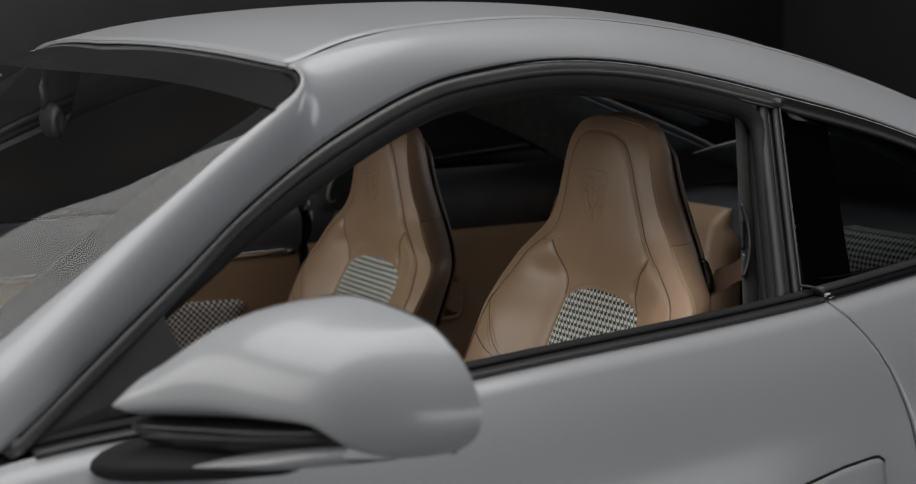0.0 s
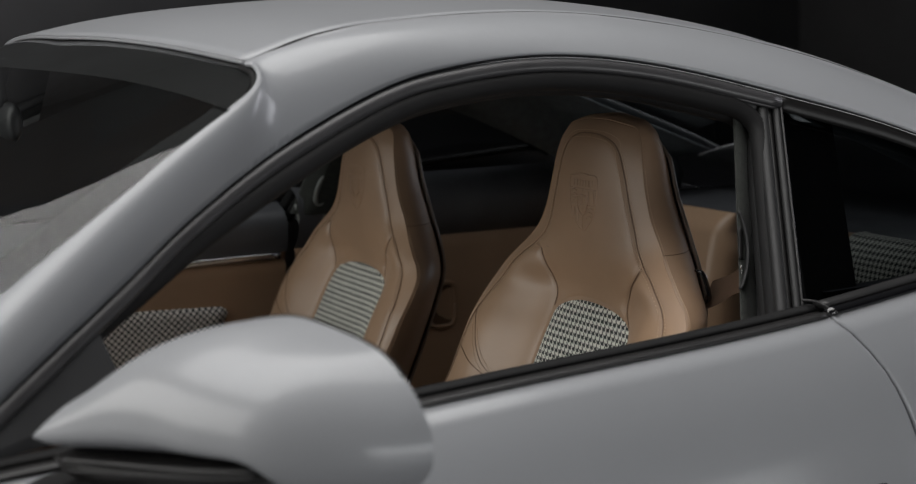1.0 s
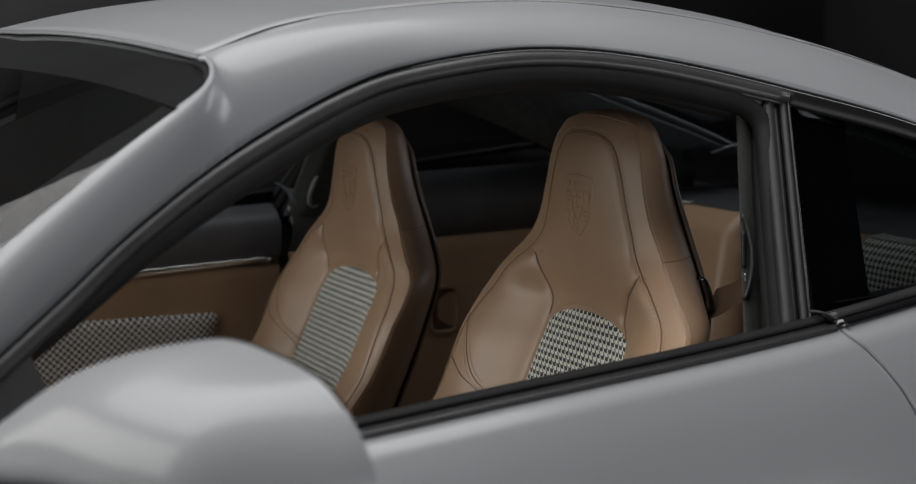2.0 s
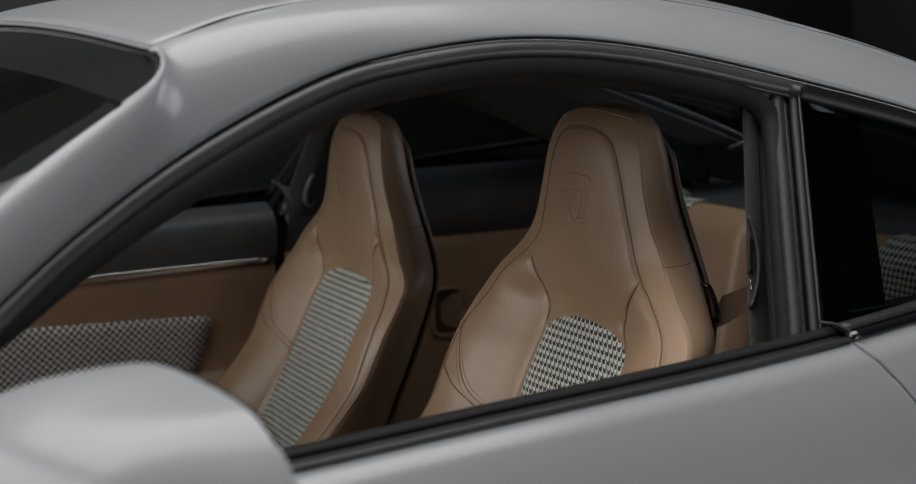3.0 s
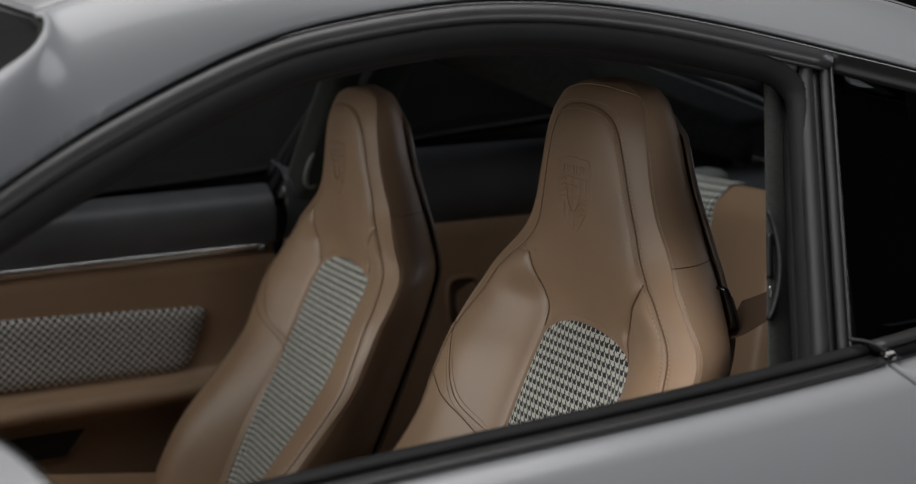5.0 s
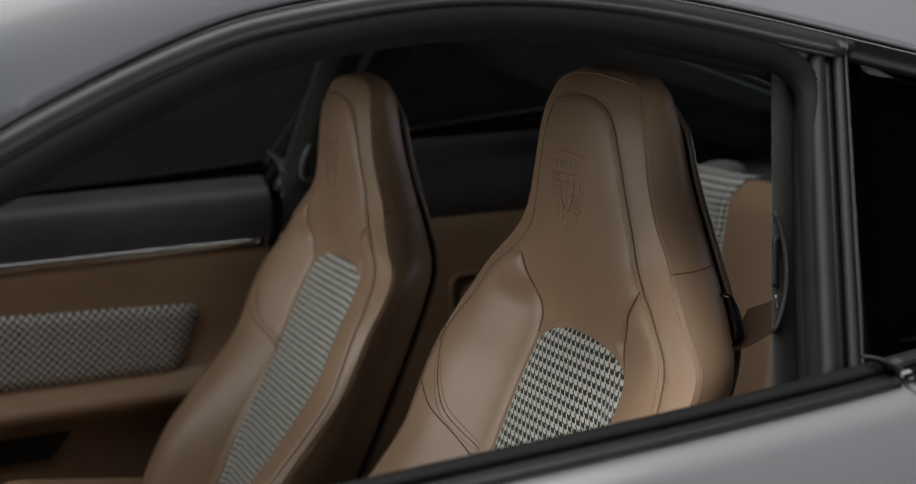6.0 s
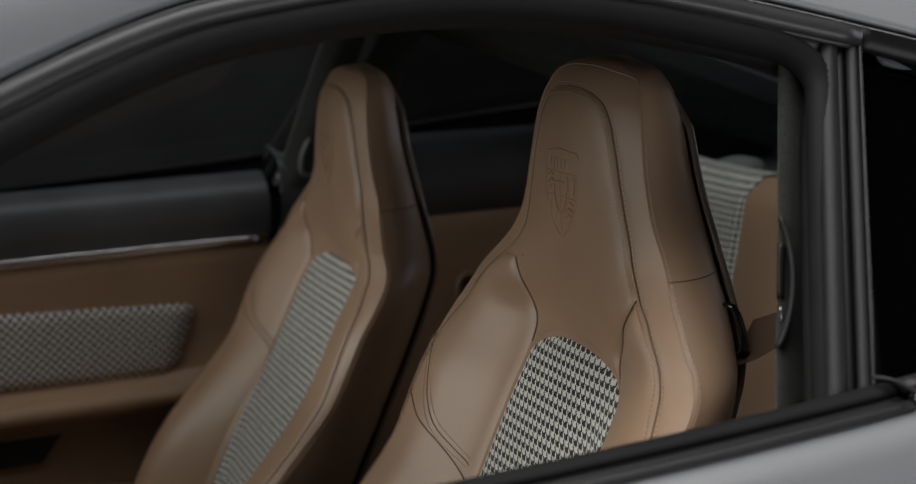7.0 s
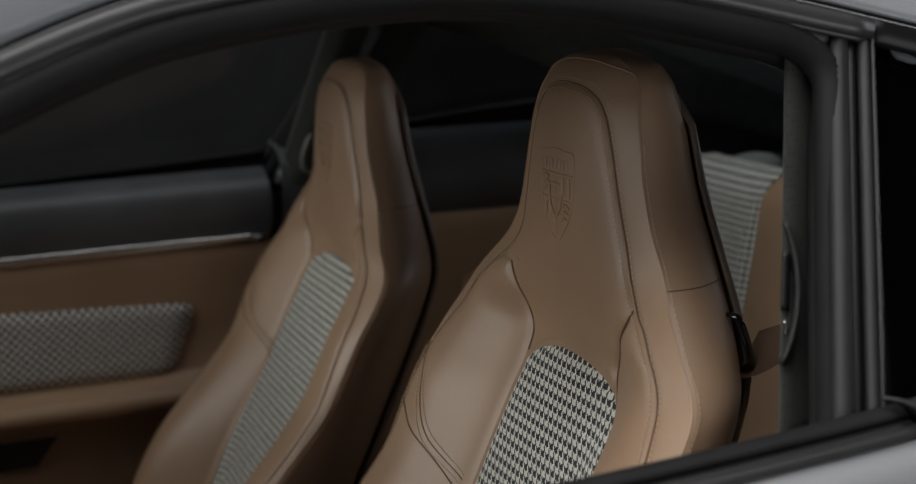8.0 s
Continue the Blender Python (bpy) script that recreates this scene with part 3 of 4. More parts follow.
core = [[Vector((mir_nose(y) + 0.052 + 0.038 * math.cos(a), y, zm + zh * math.sin(a))) for a in np.linspace(0, 2 * math.pi, 17)[:-1]] for y, zm, zh in ((-0.848, 0.928, 0.008), (-0.856, 0.923, 0.017), (-0.90, 0.922, 0.019), (-0.96, 0.932, 0.017), (-1.02, 0.943, 0.012), (-1.048, 0.947, 0.009), (-1.060, 0.948, 0.005))]
part("mirror_slot", capped(core), SLOT_BLACK, mirror, "gloss black recess under the mirror housing")
for dz, dx, w in ((-0.006, 0.010, 0.0026), (-0.016, 0.013, 0.0016)):
    rib = [Vector((mir_nose(y) + dx, y, 0.936 - 0.105 * (y + 0.86) + dz * (1 + 0.5 * (y + 0.86) / 0.2))) for y in np.linspace(-1.046, -0.862, 30)]
    part("slot_rib", sweep(rib, oval(w, w, 8)), SATIN, mirror)
foot = [[Vector((x + dx, y, z + dz)) for dx, dz in oval(0.060 * w, 0.020 * w, 18)] for x, y, z, w in ((0.850, -0.765, 0.872, 1.15), (0.850, -0.82, 0.884, 1.05), (0.862, -0.88, 0.896, 0.95), (0.888, -0.94, 0.904, 0.7), (0.91, -0.98, 0.908, 0.4))]
part("mirror_foot", capped(foot), RUBBER, mirror, "black mirror foot")
sail = [Vector(p) for p in ((0.745, -0.772, 0.908), (0.905, -0.742, 0.915), (0.915, -0.735, 0.945), (0.895, -0.705, 1.010))]
bm = bmesh.new()
va = [bm.verts.new(p) for p in sail]
vb = [bm.verts.new(p + Vector((0, 0.02, -0.005))) for p in sail]
bm.faces.new(va)
bm.faces.new(vb[::-1])
for i in range(4):
    bm.faces.new((va[i], va[(i + 1) % 4], vb[(i + 1) % 4], vb[i]))
part("sail_panel", bm, BLACK_TRIM, car, "black triangular mirror base panel", smooth=False)

# ---- front seats ----
SX, SY, SZ = 1.70, -0.368, 0.30
half_w = smooth1([0.40, 0.55, 0.65, 0.72, 0.775, 0.835, 0.865, 0.892, 0.91, 0.925, 0.94, 0.955, 0.9725, 1.0, 1.03, 1.06, 1.08, 1.095, 1.112, 1.124, 1.132, 1.138, 1.142, 1.1445],
                 [0.245, 0.245, 0.240, 0.238, 0.244, 0.245, 0.241, 0.230, 0.214, 0.197, 0.180, 0.163, 0.148, 0.130, 0.1175, 0.109, 0.104, 0.0995, 0.092, 0.082, 0.069, 0.050, 0.032, 0.009])
front_x = smooth1([0.40, 0.60, 0.70, 0.76, 0.80, 0.83, 0.85, 0.868, 0.885, 0.90, 0.92, 0.945, 0.98, 1.06, 1.09, 1.112, 1.124, 1.132, 1.138, 1.142, 1.1445],
                  [1.47, 1.562, 1.609, 1.637, 1.656, 1.671, 1.682, 1.690, 1.696, 1.696, 1.691, 1.687, 1.686, 1.687, 1.690, 1.695, 1.700, 1.705, 1.711, 1.719, 1.731])
rear_x = smooth1([0.40, 0.60, 0.70, 0.77, 0.83, 0.875, 0.93, 0.96, 1.03, 1.07, 1.11, 1.13, 1.1445], [1.555, 1.632, 1.684, 1.722, 1.756, 1.774, 1.770, 1.766, 1.759, 1.757, 1.753, 1.749, 1.742])
rear_w = smooth1([0.40, 0.70, 0.77, 0.83, 0.88, 0.92, 0.95, 0.97, 1.0, 1.03, 1.06, 1.08, 1.105, 1.125, 1.138, 1.1445], [0.19, 0.184, 0.174, 0.158, 0.150, 0.147, 0.140, 0.133, 0.122, 0.110, 0.100, 0.096, 0.086, 0.073, 0.048, 0.007])
wing = smooth1([0.40, 0.50, 0.60, 0.65, 0.70, 0.74, 0.78, 0.83, 0.88, 0.91, 0.935, 0.96, 0.985], [0.10, 0.10, 0.09, 0.07, 0.048, 0.036, 0.036, 0.036, 0.027, 0.0165, 0.008, 0.002, 0.0])
panel_u = smooth1([0.40, 0.70, 0.81, 0.85, 0.88, 0.90, 0.915, 0.93, 0.945, 0.96, 0.98, 1.0, 1.03, 1.06, 1.085, 1.098, 1.106, 1.111, 1.115, 1.1175, 1.119],
                  [0.228, 0.228, 0.226, 0.219, 0.204, 0.190, 0.176, 0.158, 0.136, 0.118, 0.106, 0.0985, 0.0885, 0.0795, 0.070, 0.062, 0.054, 0.045, 0.034, 0.020, 0.004])
bol_in = smooth1([0.40, 0.60, 0.70, 0.80, 0.84, 0.862, 0.88, 0.90, 0.93, 0.948], [0.082, 0.082, 0.088, 0.100, 0.096, 0.080, 0.084, 0.091, 0.106, 0.119])


bol_out = smooth1([0.40, 0.70, 0.80, 0.84, 0.851, 0.860, 0.868, 0.879, 0.89, 0.903, 0.915, 0.93, 0.948], [0.120, 0.128, 0.131, 0.128, 0.122, 0.112, 0.100, 0.090, 0.091, 0.097, 0.108, 0.121, 0.131])


bol_wide = smooth1([0.40, 0.60, 0.71, 0.81, 0.84, 0.86, 0.88, 0.895, 0.92, 0.948], [0.118, 0.115, 0.109, 0.106, 0.104, 0.101, 0.111, 0.118, 0.121, 0.123])
INNER = [lambda z: min(bol_in(z), 0.078 + 0.5 * max(0.0, z - 0.875))]


def bol(z, sg):
    return bol_out(z) if sg > 0 else INNER[-1](z)


def seat_front(u, z, out=0.0):
    """A point of the front face, u to the outboard side."""
    hw, g = half_w(z), abs(u)
    f = min(g / hw, 1.0)
    inner = min(panel_u(z) / hw, 0.97)
    head = step(0.90, 0.985, z)
    x = front_x(z)
    x -= wing(z) * step(0.36, 0.78, f)
    if f > inner:
        x += 0.012 * (1 - head) * ((f - inner) / (1 - inner)) ** 1.6
    x += 0.022 * f * f * head * min(1.0, hw / 0.09)
    return Vector((x - out, SY - u, z))


def seat_loop(z):
    hw, xr = half_w(z), rear_x(z)
    pts = [seat_front(hw * math.sin(math.pi / 2 * g), z) for g in np.linspace(-1, 1, 41)]
    for sgn in (1, -1):
        e = pts[40] if sgn == 1 else pts[0]
        flank_pts = []
        rw = min(rear_w(z), hw)
        for f in (0.05, 0.12, 0.22, 0.36, 0.52, 0.68, 0.82, 0.93, 1.0):
            bow = 0.004 * math.sin(math.pi * f) * min(1, hw / 0.06) + (hw - rw) * 0.25 * math.sin(math.pi * f)
            flank_pts.append(Vector((e.x + (xr - e.x) * f, e.y + sgn * (hw - rw) * f - sgn * bow, z)))
        back = [Vector((xr + 0.008, SY - sgn * rw * g, z)) for g in (0.9, 0.6, 0.3)]
        pts_side = flank_pts + back
        if sgn == 1:
            right = pts_side
        else:
            left = pts_side
    return pts + right + left[::-1]


def patch(ua, ub, z0, z1, n, m, puff, roll, uv=False):
    """An upholstered panel over the seat face between two curves, puffed up, its rim sunk into the seam."""
    rows, coords = [], []
    for k in range(n):
        t = k / (n - 1)
        z = z0 + (z1 - z0) * (0.5 - 0.5 * math.cos(math.pi * t))
        a, b = ua(z), ub(z)
        row, cr = [], []
        for i in range(m):
            f = 0.5 - 0.5 * math.cos(math.pi * i / (m - 1))
            u = a + (b - a) * f
            d = min(abs(u - a), abs(b - u), abs(z - z0), abs(z1 - z))
            row.append(seat_front(u, z, puff * (1 - math.exp(-d / roll)) - 0.001))
            cr.append((u, z / 0.9))
        rows.append(row)
        coords.append(cr)
    return sheet(rows, uv=coords if uv else None)


def surface_path(points, n, out):
    return [seat_front(p.x, p.z, out) for p in crom([(u, 0, z) for u, z in points], n)]


def stitches(points, spacing, out, bm=None):
    """Short raised threads along a line on the seat face."""
    bm = bm or bmesh.new()
    line = surface_path(points, 240, out)
    run, nxt = 0.0, 0.0
    for a, b in zip(line, line[1:]):
        run += (b - a).length
        if run >= nxt:
            d = (b - a).normalized()
            sweep([b - d * spacing * 0.33, b, b + d * spacing * 0.33], oval(0.00042, 0.00042, 5), up=(-1, 0, 0.01), bm=bm)
            nxt = run + spacing
    return bm


def front_seat():
    seat = thing("sports_seat", (SX, SY, SZ), "tan leather sports seat with houndstooth cloth centre", "car seat", "front seats")
    levels = [0.40 + 0.7 * k / 70 for k in range(70)] + [1.10 + 0.0445 * math.sin(math.pi / 2 * k / 22) for k in range(23)]
    part("backrest", capped([seat_loop(z) for z in levels]), LEATHER, seat, "tan leather backrest with built-in headrest")
    arch = lambda f: 0.881 - 0.009 * f * f - 0.011 * f ** 8 if f > 0 else 0.881 - 0.0134 * f * f - 0.0093 * f ** 4
    # headrest panel runs down to the arch of the cloth
    rows = []
    for k in range(60):
        t = 0.5 - 0.5 * math.cos(math.pi * k / 59)
        row = []
        for i in range(31):
            f = 2 * (0.5 - 0.5 * math.cos(math.pi * i / 30)) - 1
            zb = arch(f) + 0.002
            z = zb + (1.1188 - zb) * t
            w = panel_u(z) - 0.0015 if z > 0.947 else bol(z, f) - 0.0015
            u = f * w
            d = min(abs(w - abs(u)), abs(z - zb), abs(1.1188 - z))
            row.append(seat_front(u, z, 0.004 * (1 - math.exp(-d / 0.004)) - 0.001))
        rows.append(row)
    part("headrest_panel", sheet(rows), LEATHER, seat)
    for sg in (1, -1):
        part("bolster_panel", patch(lambda z: sg * (bol(z, sg) + 0.0015), lambda z: sg * (panel_u(z) - 0.001), 0.40, 0.944, 70, 16, 0.005, 0.005), LEATHER, seat)
    # cloth centre
    rows, uv = [], []
    for k in range(60):
        t = k / 59
        row, cr = [], []
        for i in range(23):
            f = i / 11 - 1
            zt = arch(f)
            z = 0.42 + (zt - 0.42) * t
            u = f * (bol(z if f > 0 else min(z, 0.86), f) - 0.002)
            d = min((1 - abs(f)) * 0.09, zt - z)
            row.append(seat_front(u, z, 0.007 * (1 - math.exp(-d / 0.008)) - 0.001))
            cr.append((u, z * 1.1))
        rows.append(row)
        uv.append(cr)
    part("cloth_centre", sheet(rows, uv=uv), CLOTH, seat, "black and white houndstooth cloth")
    # double stitching round the headrest panel
    for sg in (1, -1):
        ring = [(sg * (panel_u(z) + o), z) for o in (0.0045,) for z in (0.60, 0.70, 0.75, 0.81, 0.85, 0.90, 0.93, 0.946, 0.97, 1.0, 1.03, 1.06, 1.085, 1.098)] + [(sg * 0.063, 1.1085), (sg * 0.053, 1.1155), (sg * 0.035, 1.1208), (0, 1.1235)]
        part("stitching", stitches(ring, 0.0034, 0.0012), THREAD, seat, "beige thread")
        ring = [(sg * (panel_u(z) - 0.0058), z) for z in (0.60, 0.70, 0.75, 0.81, 0.85, 0.90, 0.93, 0.946, 0.97, 1.0, 1.03, 1.06, 1.085)] + [(sg * 0.060, 1.0975), (sg * 0.047, 1.107), (sg * 0.032, 1.1115), (0, 1.1145)]
        part("stitching", stitches(ring, 0.0034, 0.0031), THREAD, seat, "beige thread")
        edge_line = [(sg * half_w(z) * 0.995, z) for z in (0.60, 0.70, 0.80, 0.86, 0.897, 0.93, 0.957, 1.0, 1.04, 1.08, 1.105, 1.12, 1.129)] + [(sg * 0.044, 1.1350), (sg * 0.022, 1.1378), (0, 1.1385)]
        part("edge_piping", sweep(surface_path(edge_line, 90, 0.0), oval(0.0011, 0.0011, 6), up=(-1, 0, 0.01)), LEATHER, seat)
        groove = [(sg * panel_u(z), z) for z in (0.60, 0.70, 0.75, 0.81, 0.85, 0.90, 0.93, 0.946, 0.97, 1.0, 1.03, 1.06, 1.085, 1.098, 1.106, 1.111, 1.115)] + [(sg * 0.018, 1.1180), (0, 1.1190)]
        part("panel_seam", sweep(surface_path(groove, 110, 0.0006), oval(0.0010, 0.0007, 6), up=(-1, 0, 0.01)), SEAM, seat)
        inner = [(sg * bol(z, sg), z) for z in (0.862, 0.88, 0.90, 0.93, 0.946)]
        part("bolster_seam", sweep(surface_path(inner, 40, 0.0008), oval(0.0009, 0.0006, 6), up=(-1, 0, 0.01)), SEAM, seat)
        # stitched row on the flank beside the edge
        bm = bmesh.new()
        for z in np.arange(0.62, 1.075, 0.0040):
            lp, lq = seat_loop(z), seat_loop(z + 0.0028)
            k = 41 if sg == 1 else -1
            o = Vector((-0.0002, -sg * 0.0004, 0))
            sweep([lp[k] + o, (lp[k] + lq[k]) / 2 + o * 1.3, lq[k] + o], oval(0.00036, 0.00036, 5), up=(-1, 0, 0.01), bm=bm)
        if sg == 1:
            part("stitching", bm, THREAD, seat, "beige thread")
    # seams that cross the inboard bolster
    wing_line = [(-0.2205, 0.845), (-0.212, 0.830), (-0.1985, 0.813), (-0.180, 0.789), (-0.156, 0.765), (-0.126, 0.749), (-0.096, 0.738)]
    part("wing_seam", sweep(surface_path(wing_line, 60, 0.0042), oval(0.0007, 0.0005, 6), up=(-1, 0, 0.01)), SEAM, seat)
    part("stitching", stitches([(u * 0.98, z + 0.004) for u, z in wing_line], 0.0042, 0.0046), THREAD, seat, "beige thread")
    part("stitching", stitches([(u * 1.02, z - 0.004) for u, z in wing_line], 0.0042, 0.0046), THREAD, seat, "beige thread")
    low_line = [(-0.226, 0.787), (-0.190, 0.770), (-0.148, 0.752), (-0.094, 0.724)]
    part("wing_seam", sweep(surface_path(low_line, 50, 0.0044), oval(0.0009, 0.0006, 6), up=(-1, 0, 0.01)), SEAM, seat)
    # horizontal seams of the flanks
    for sg in (1, -1):
        loopz = seat_loop(0.965)
        seg = loopz[40:50] if sg == 1 else [loopz[0]] + loopz[-1:-10:-1]
        part("flank_seam", sweep([p + Vector((0, -sg * 0.0006, 0)) for p in seg], oval(0.0006, 0.0006, 6)), SEAM, seat)
    # hard shell behind
    shell = []
    for z in np.linspace(0.45, 1.120, 40):
        hw, xr = rear_w(z) * (1.01 - 0.35 * step(1.085, 1.13, z)), rear_x(z)
        shell.append([Vector((xr + 0.004 + 0.014 * math.cos(math.pi / 2 * g) ** 0.5, SY - hw * math.sin(math.pi / 2 * g), z)) for g in np.linspace(-1, 1, 21)])
    solid(part("back_shell", sheet(shell), SHELL_LEATHER, seat, "taupe leather rear shell"), 0.003)
    # embossed shield, plain fields
    bm = bmesh.new()
    cu, cz, w, h = 0.0, 1.058, 0.0315, 0.076
    outline = [(-w, 0), (-w * 0.5, 0.003), (0, 0.0045), (w * 0.5, 0.003), (w, 0), (w * 1.02, -h * 0.35), (w * 0.85, -h * 0.65), (w * 0.45, -h * 0.88), (0, -h)]
    outline += [(-a, b) for a, b in outline[-2:0:-1] if a > 0 and b < -0.01] + [(-w, 0)]
    sweep(surface_path([(cu + a, cz + b) for a, b in outline], 80, 0.0030), oval(0.0011, 0.0010, 8), up=(-1, 0, 0.01), bm=bm)
    for a0, b0, a1, b1 in ((-w, -0.017, w, -0.017), (0, -0.017, 0, -h), (-w, -h * 0.52, w, -h * 0.52)):
        sweep(surface_path([(cu + a0, cz + b0), (cu + (a0 + a1) / 2, cz + (b0 + b1) / 2), (cu + a1, cz + b1)], 12, 0.0030), oval(0.0008, 0.0008, 6), up=(-1, 0, 0.01), bm=bm)
    for a0, b0, b1 in ((0.012, -0.019, -0.034), (0.023, -0.019, -0.036), (-0.012, -0.045, -0.064), (-0.022, -0.044, -0.055)):
        sweep(surface_path([(cu + a0, cz + b0), (cu + a0, cz + (b0 + b1) / 2), (cu + a0, cz + b1)], 8, 0.0032), oval(0.0036, 0.0011, 8), up=(-1, 0, 0.01), bm=bm)
    # curved bars of the other two fields, a small inner shield and the plain bar along the top
    for a0, b0 in ((-0.026, -0.021), (-0.024, -0.027), (-0.023, -0.033), (0.012, -0.045), (0.011, -0.051), (0.010, -0.057)):
        sweep(surface_path([(cu + a0, cz + b0), (cu + a0 + 0.006, cz + b0 + 0.0022), (cu + a0 + 0.013, cz + b0 - 0.0005)], 8, 0.0032), oval(0.0013, 0.0010, 6), up=(-1, 0, 0.01), bm=bm)
    small = [(cu + a * 0.36, cz - 0.027 + b * 0.36) for a, b in outline]
    sweep(surface_path(small, 40, 0.0036), oval(0.0013, 0.0012, 8), up=(-1, 0, 0.01), bm=bm)
    for a0 in (-0.021, -0.014, -0.007, 0.0, 0.007, 0.014, 0.021):
        sweep(surface_path([(cu + a0, cz - 0.004), (cu + a0, cz - 0.0085), (cu + a0, cz - 0.013)], 6, 0.0032), oval(0.0021, 0.0009, 6), up=(-1, 0, 0.01), bm=bm)
    shield = part("embossed_shield", bm, LEATHER, seat)
    spot = Vector((1.69, SY, 1.02))
    shield.data.transform(Matrix.Translation(-spot))
    shield.location = spot
    # cushion
    rows = []
    for x in np.linspace(1.16, 1.60, 24):
        f = (x - 1.16) / 0.44
        crown = 0.50 - 0.07 * f - 0.05 * max(0, 1 - f * 6) ** 2
        rows.append([Vector((x, SY + 0.25 * a, z)) for a, z in ((-1, 0.30), (-1.02, 0.40), (-0.98, crown + 0.045), (-0.85, crown + 0.06), (-0.62, crown + 0.02), (-0.5, crown), (-0.2, crown), (0.2, crown), (0.5, crown), (0.62, crown + 0.02), (0.85, crown + 0.06), (0.98, crown + 0.045), (1.02, 0.40), (1, 0.30))])
    part("cushion", capped(rows), LEATHER, seat)
    for y in (-0.18, 0.18):
        part("seat_rail", block(1.2, 1.62, SY + y - 0.02, SY + y + 0.02, 0.24, 0.31), BLACK_TRIM, seat, smooth=False)
    return seat


driver_seat = front_seat()
cam.data.dof.focus_object = [o for o in driver_seat.children if o.name.startswith("embossed_shield")][0]
INNER.append(bol_wide)
passenger_seat = front_seat()
passenger_seat.matrix_world = Matrix.Translation((SX - 0.001, SY + 0.728, SZ - 0.048))

# belt guide and belt on the driver's seat
belt_guide = part("belt_guide", sweep(crom([(1.760, -0.514, 0.938), (1.765, -0.528, 0.938), (1.769, -0.534, 0.924), (1.773, -0.536, 0.902), (1.774, -0.524, 0.893)], 16), oval(0.002, 0.004, 8), up=(1, 0, 0)), GLOSS_BLACK, driver_seat, "black belt guide")
belt_mid = crom([(1.778, -0.522, 0.902), (1.790, -0.545, 0.914), (1.800, -0.575, 0.934), (1.800, -0.625, 0.950)], 16)
tagged(part("seat_belt", sheet([[p + Vector((0.012 * k, 0, h)) for k, h in ((-1, -0.020), (-0.6, -0.012), (0, 0), (0.6, 0.012), (1, 0.020))] for p in belt_mid]), BELT, None), "brown woven seat belt beside the driver's seat", "seat belt")

# ---- interior ----
rows = [[roof_point(1.09 + (1.93 - 1.09) * k / 29, q, 0.035) for q in np.linspace(-0.93, 0.93, 21)] for k in range(30)]
part("headliner", sheet(rows), HEADLINER, car)
part("floor_pan", block(0.3, 2.6, -0.72, 0.72, 0.18, 0.245), CARPET, car, smooth=False)
part("bulkhead", block(0.28, 0.32, -0.72, 0.72, 0.2, 0.88), CARPET, car, smooth=False)
part("tunnel", sheet([[Vector((x, y, z)) for y, z in ((-0.12, 0.24), (-0.11, 0.40), (-0.08, 0.46), (0.08, 0.46), (0.11, 0.40), (0.12, 0.24))] for x in np.linspace(0.6, 2.2, 12)]), DARK_LEATHER, car)
dash = [[Vector((x, y, z)) for x, z in ((0.40, 0.83), (0.55, 0.870), (0.70, 0.875), (0.80, 0.855), (0.83, 0.82), (0.82, 0.74), (0.80, 0.62), (0.70, 0.50), (0.40, 0.48))] for y in np.linspace(-0.68, 0.68, 20)]
part("dashboard", capped(dash), DARK_LEATHER, car, "black leather dashboard")
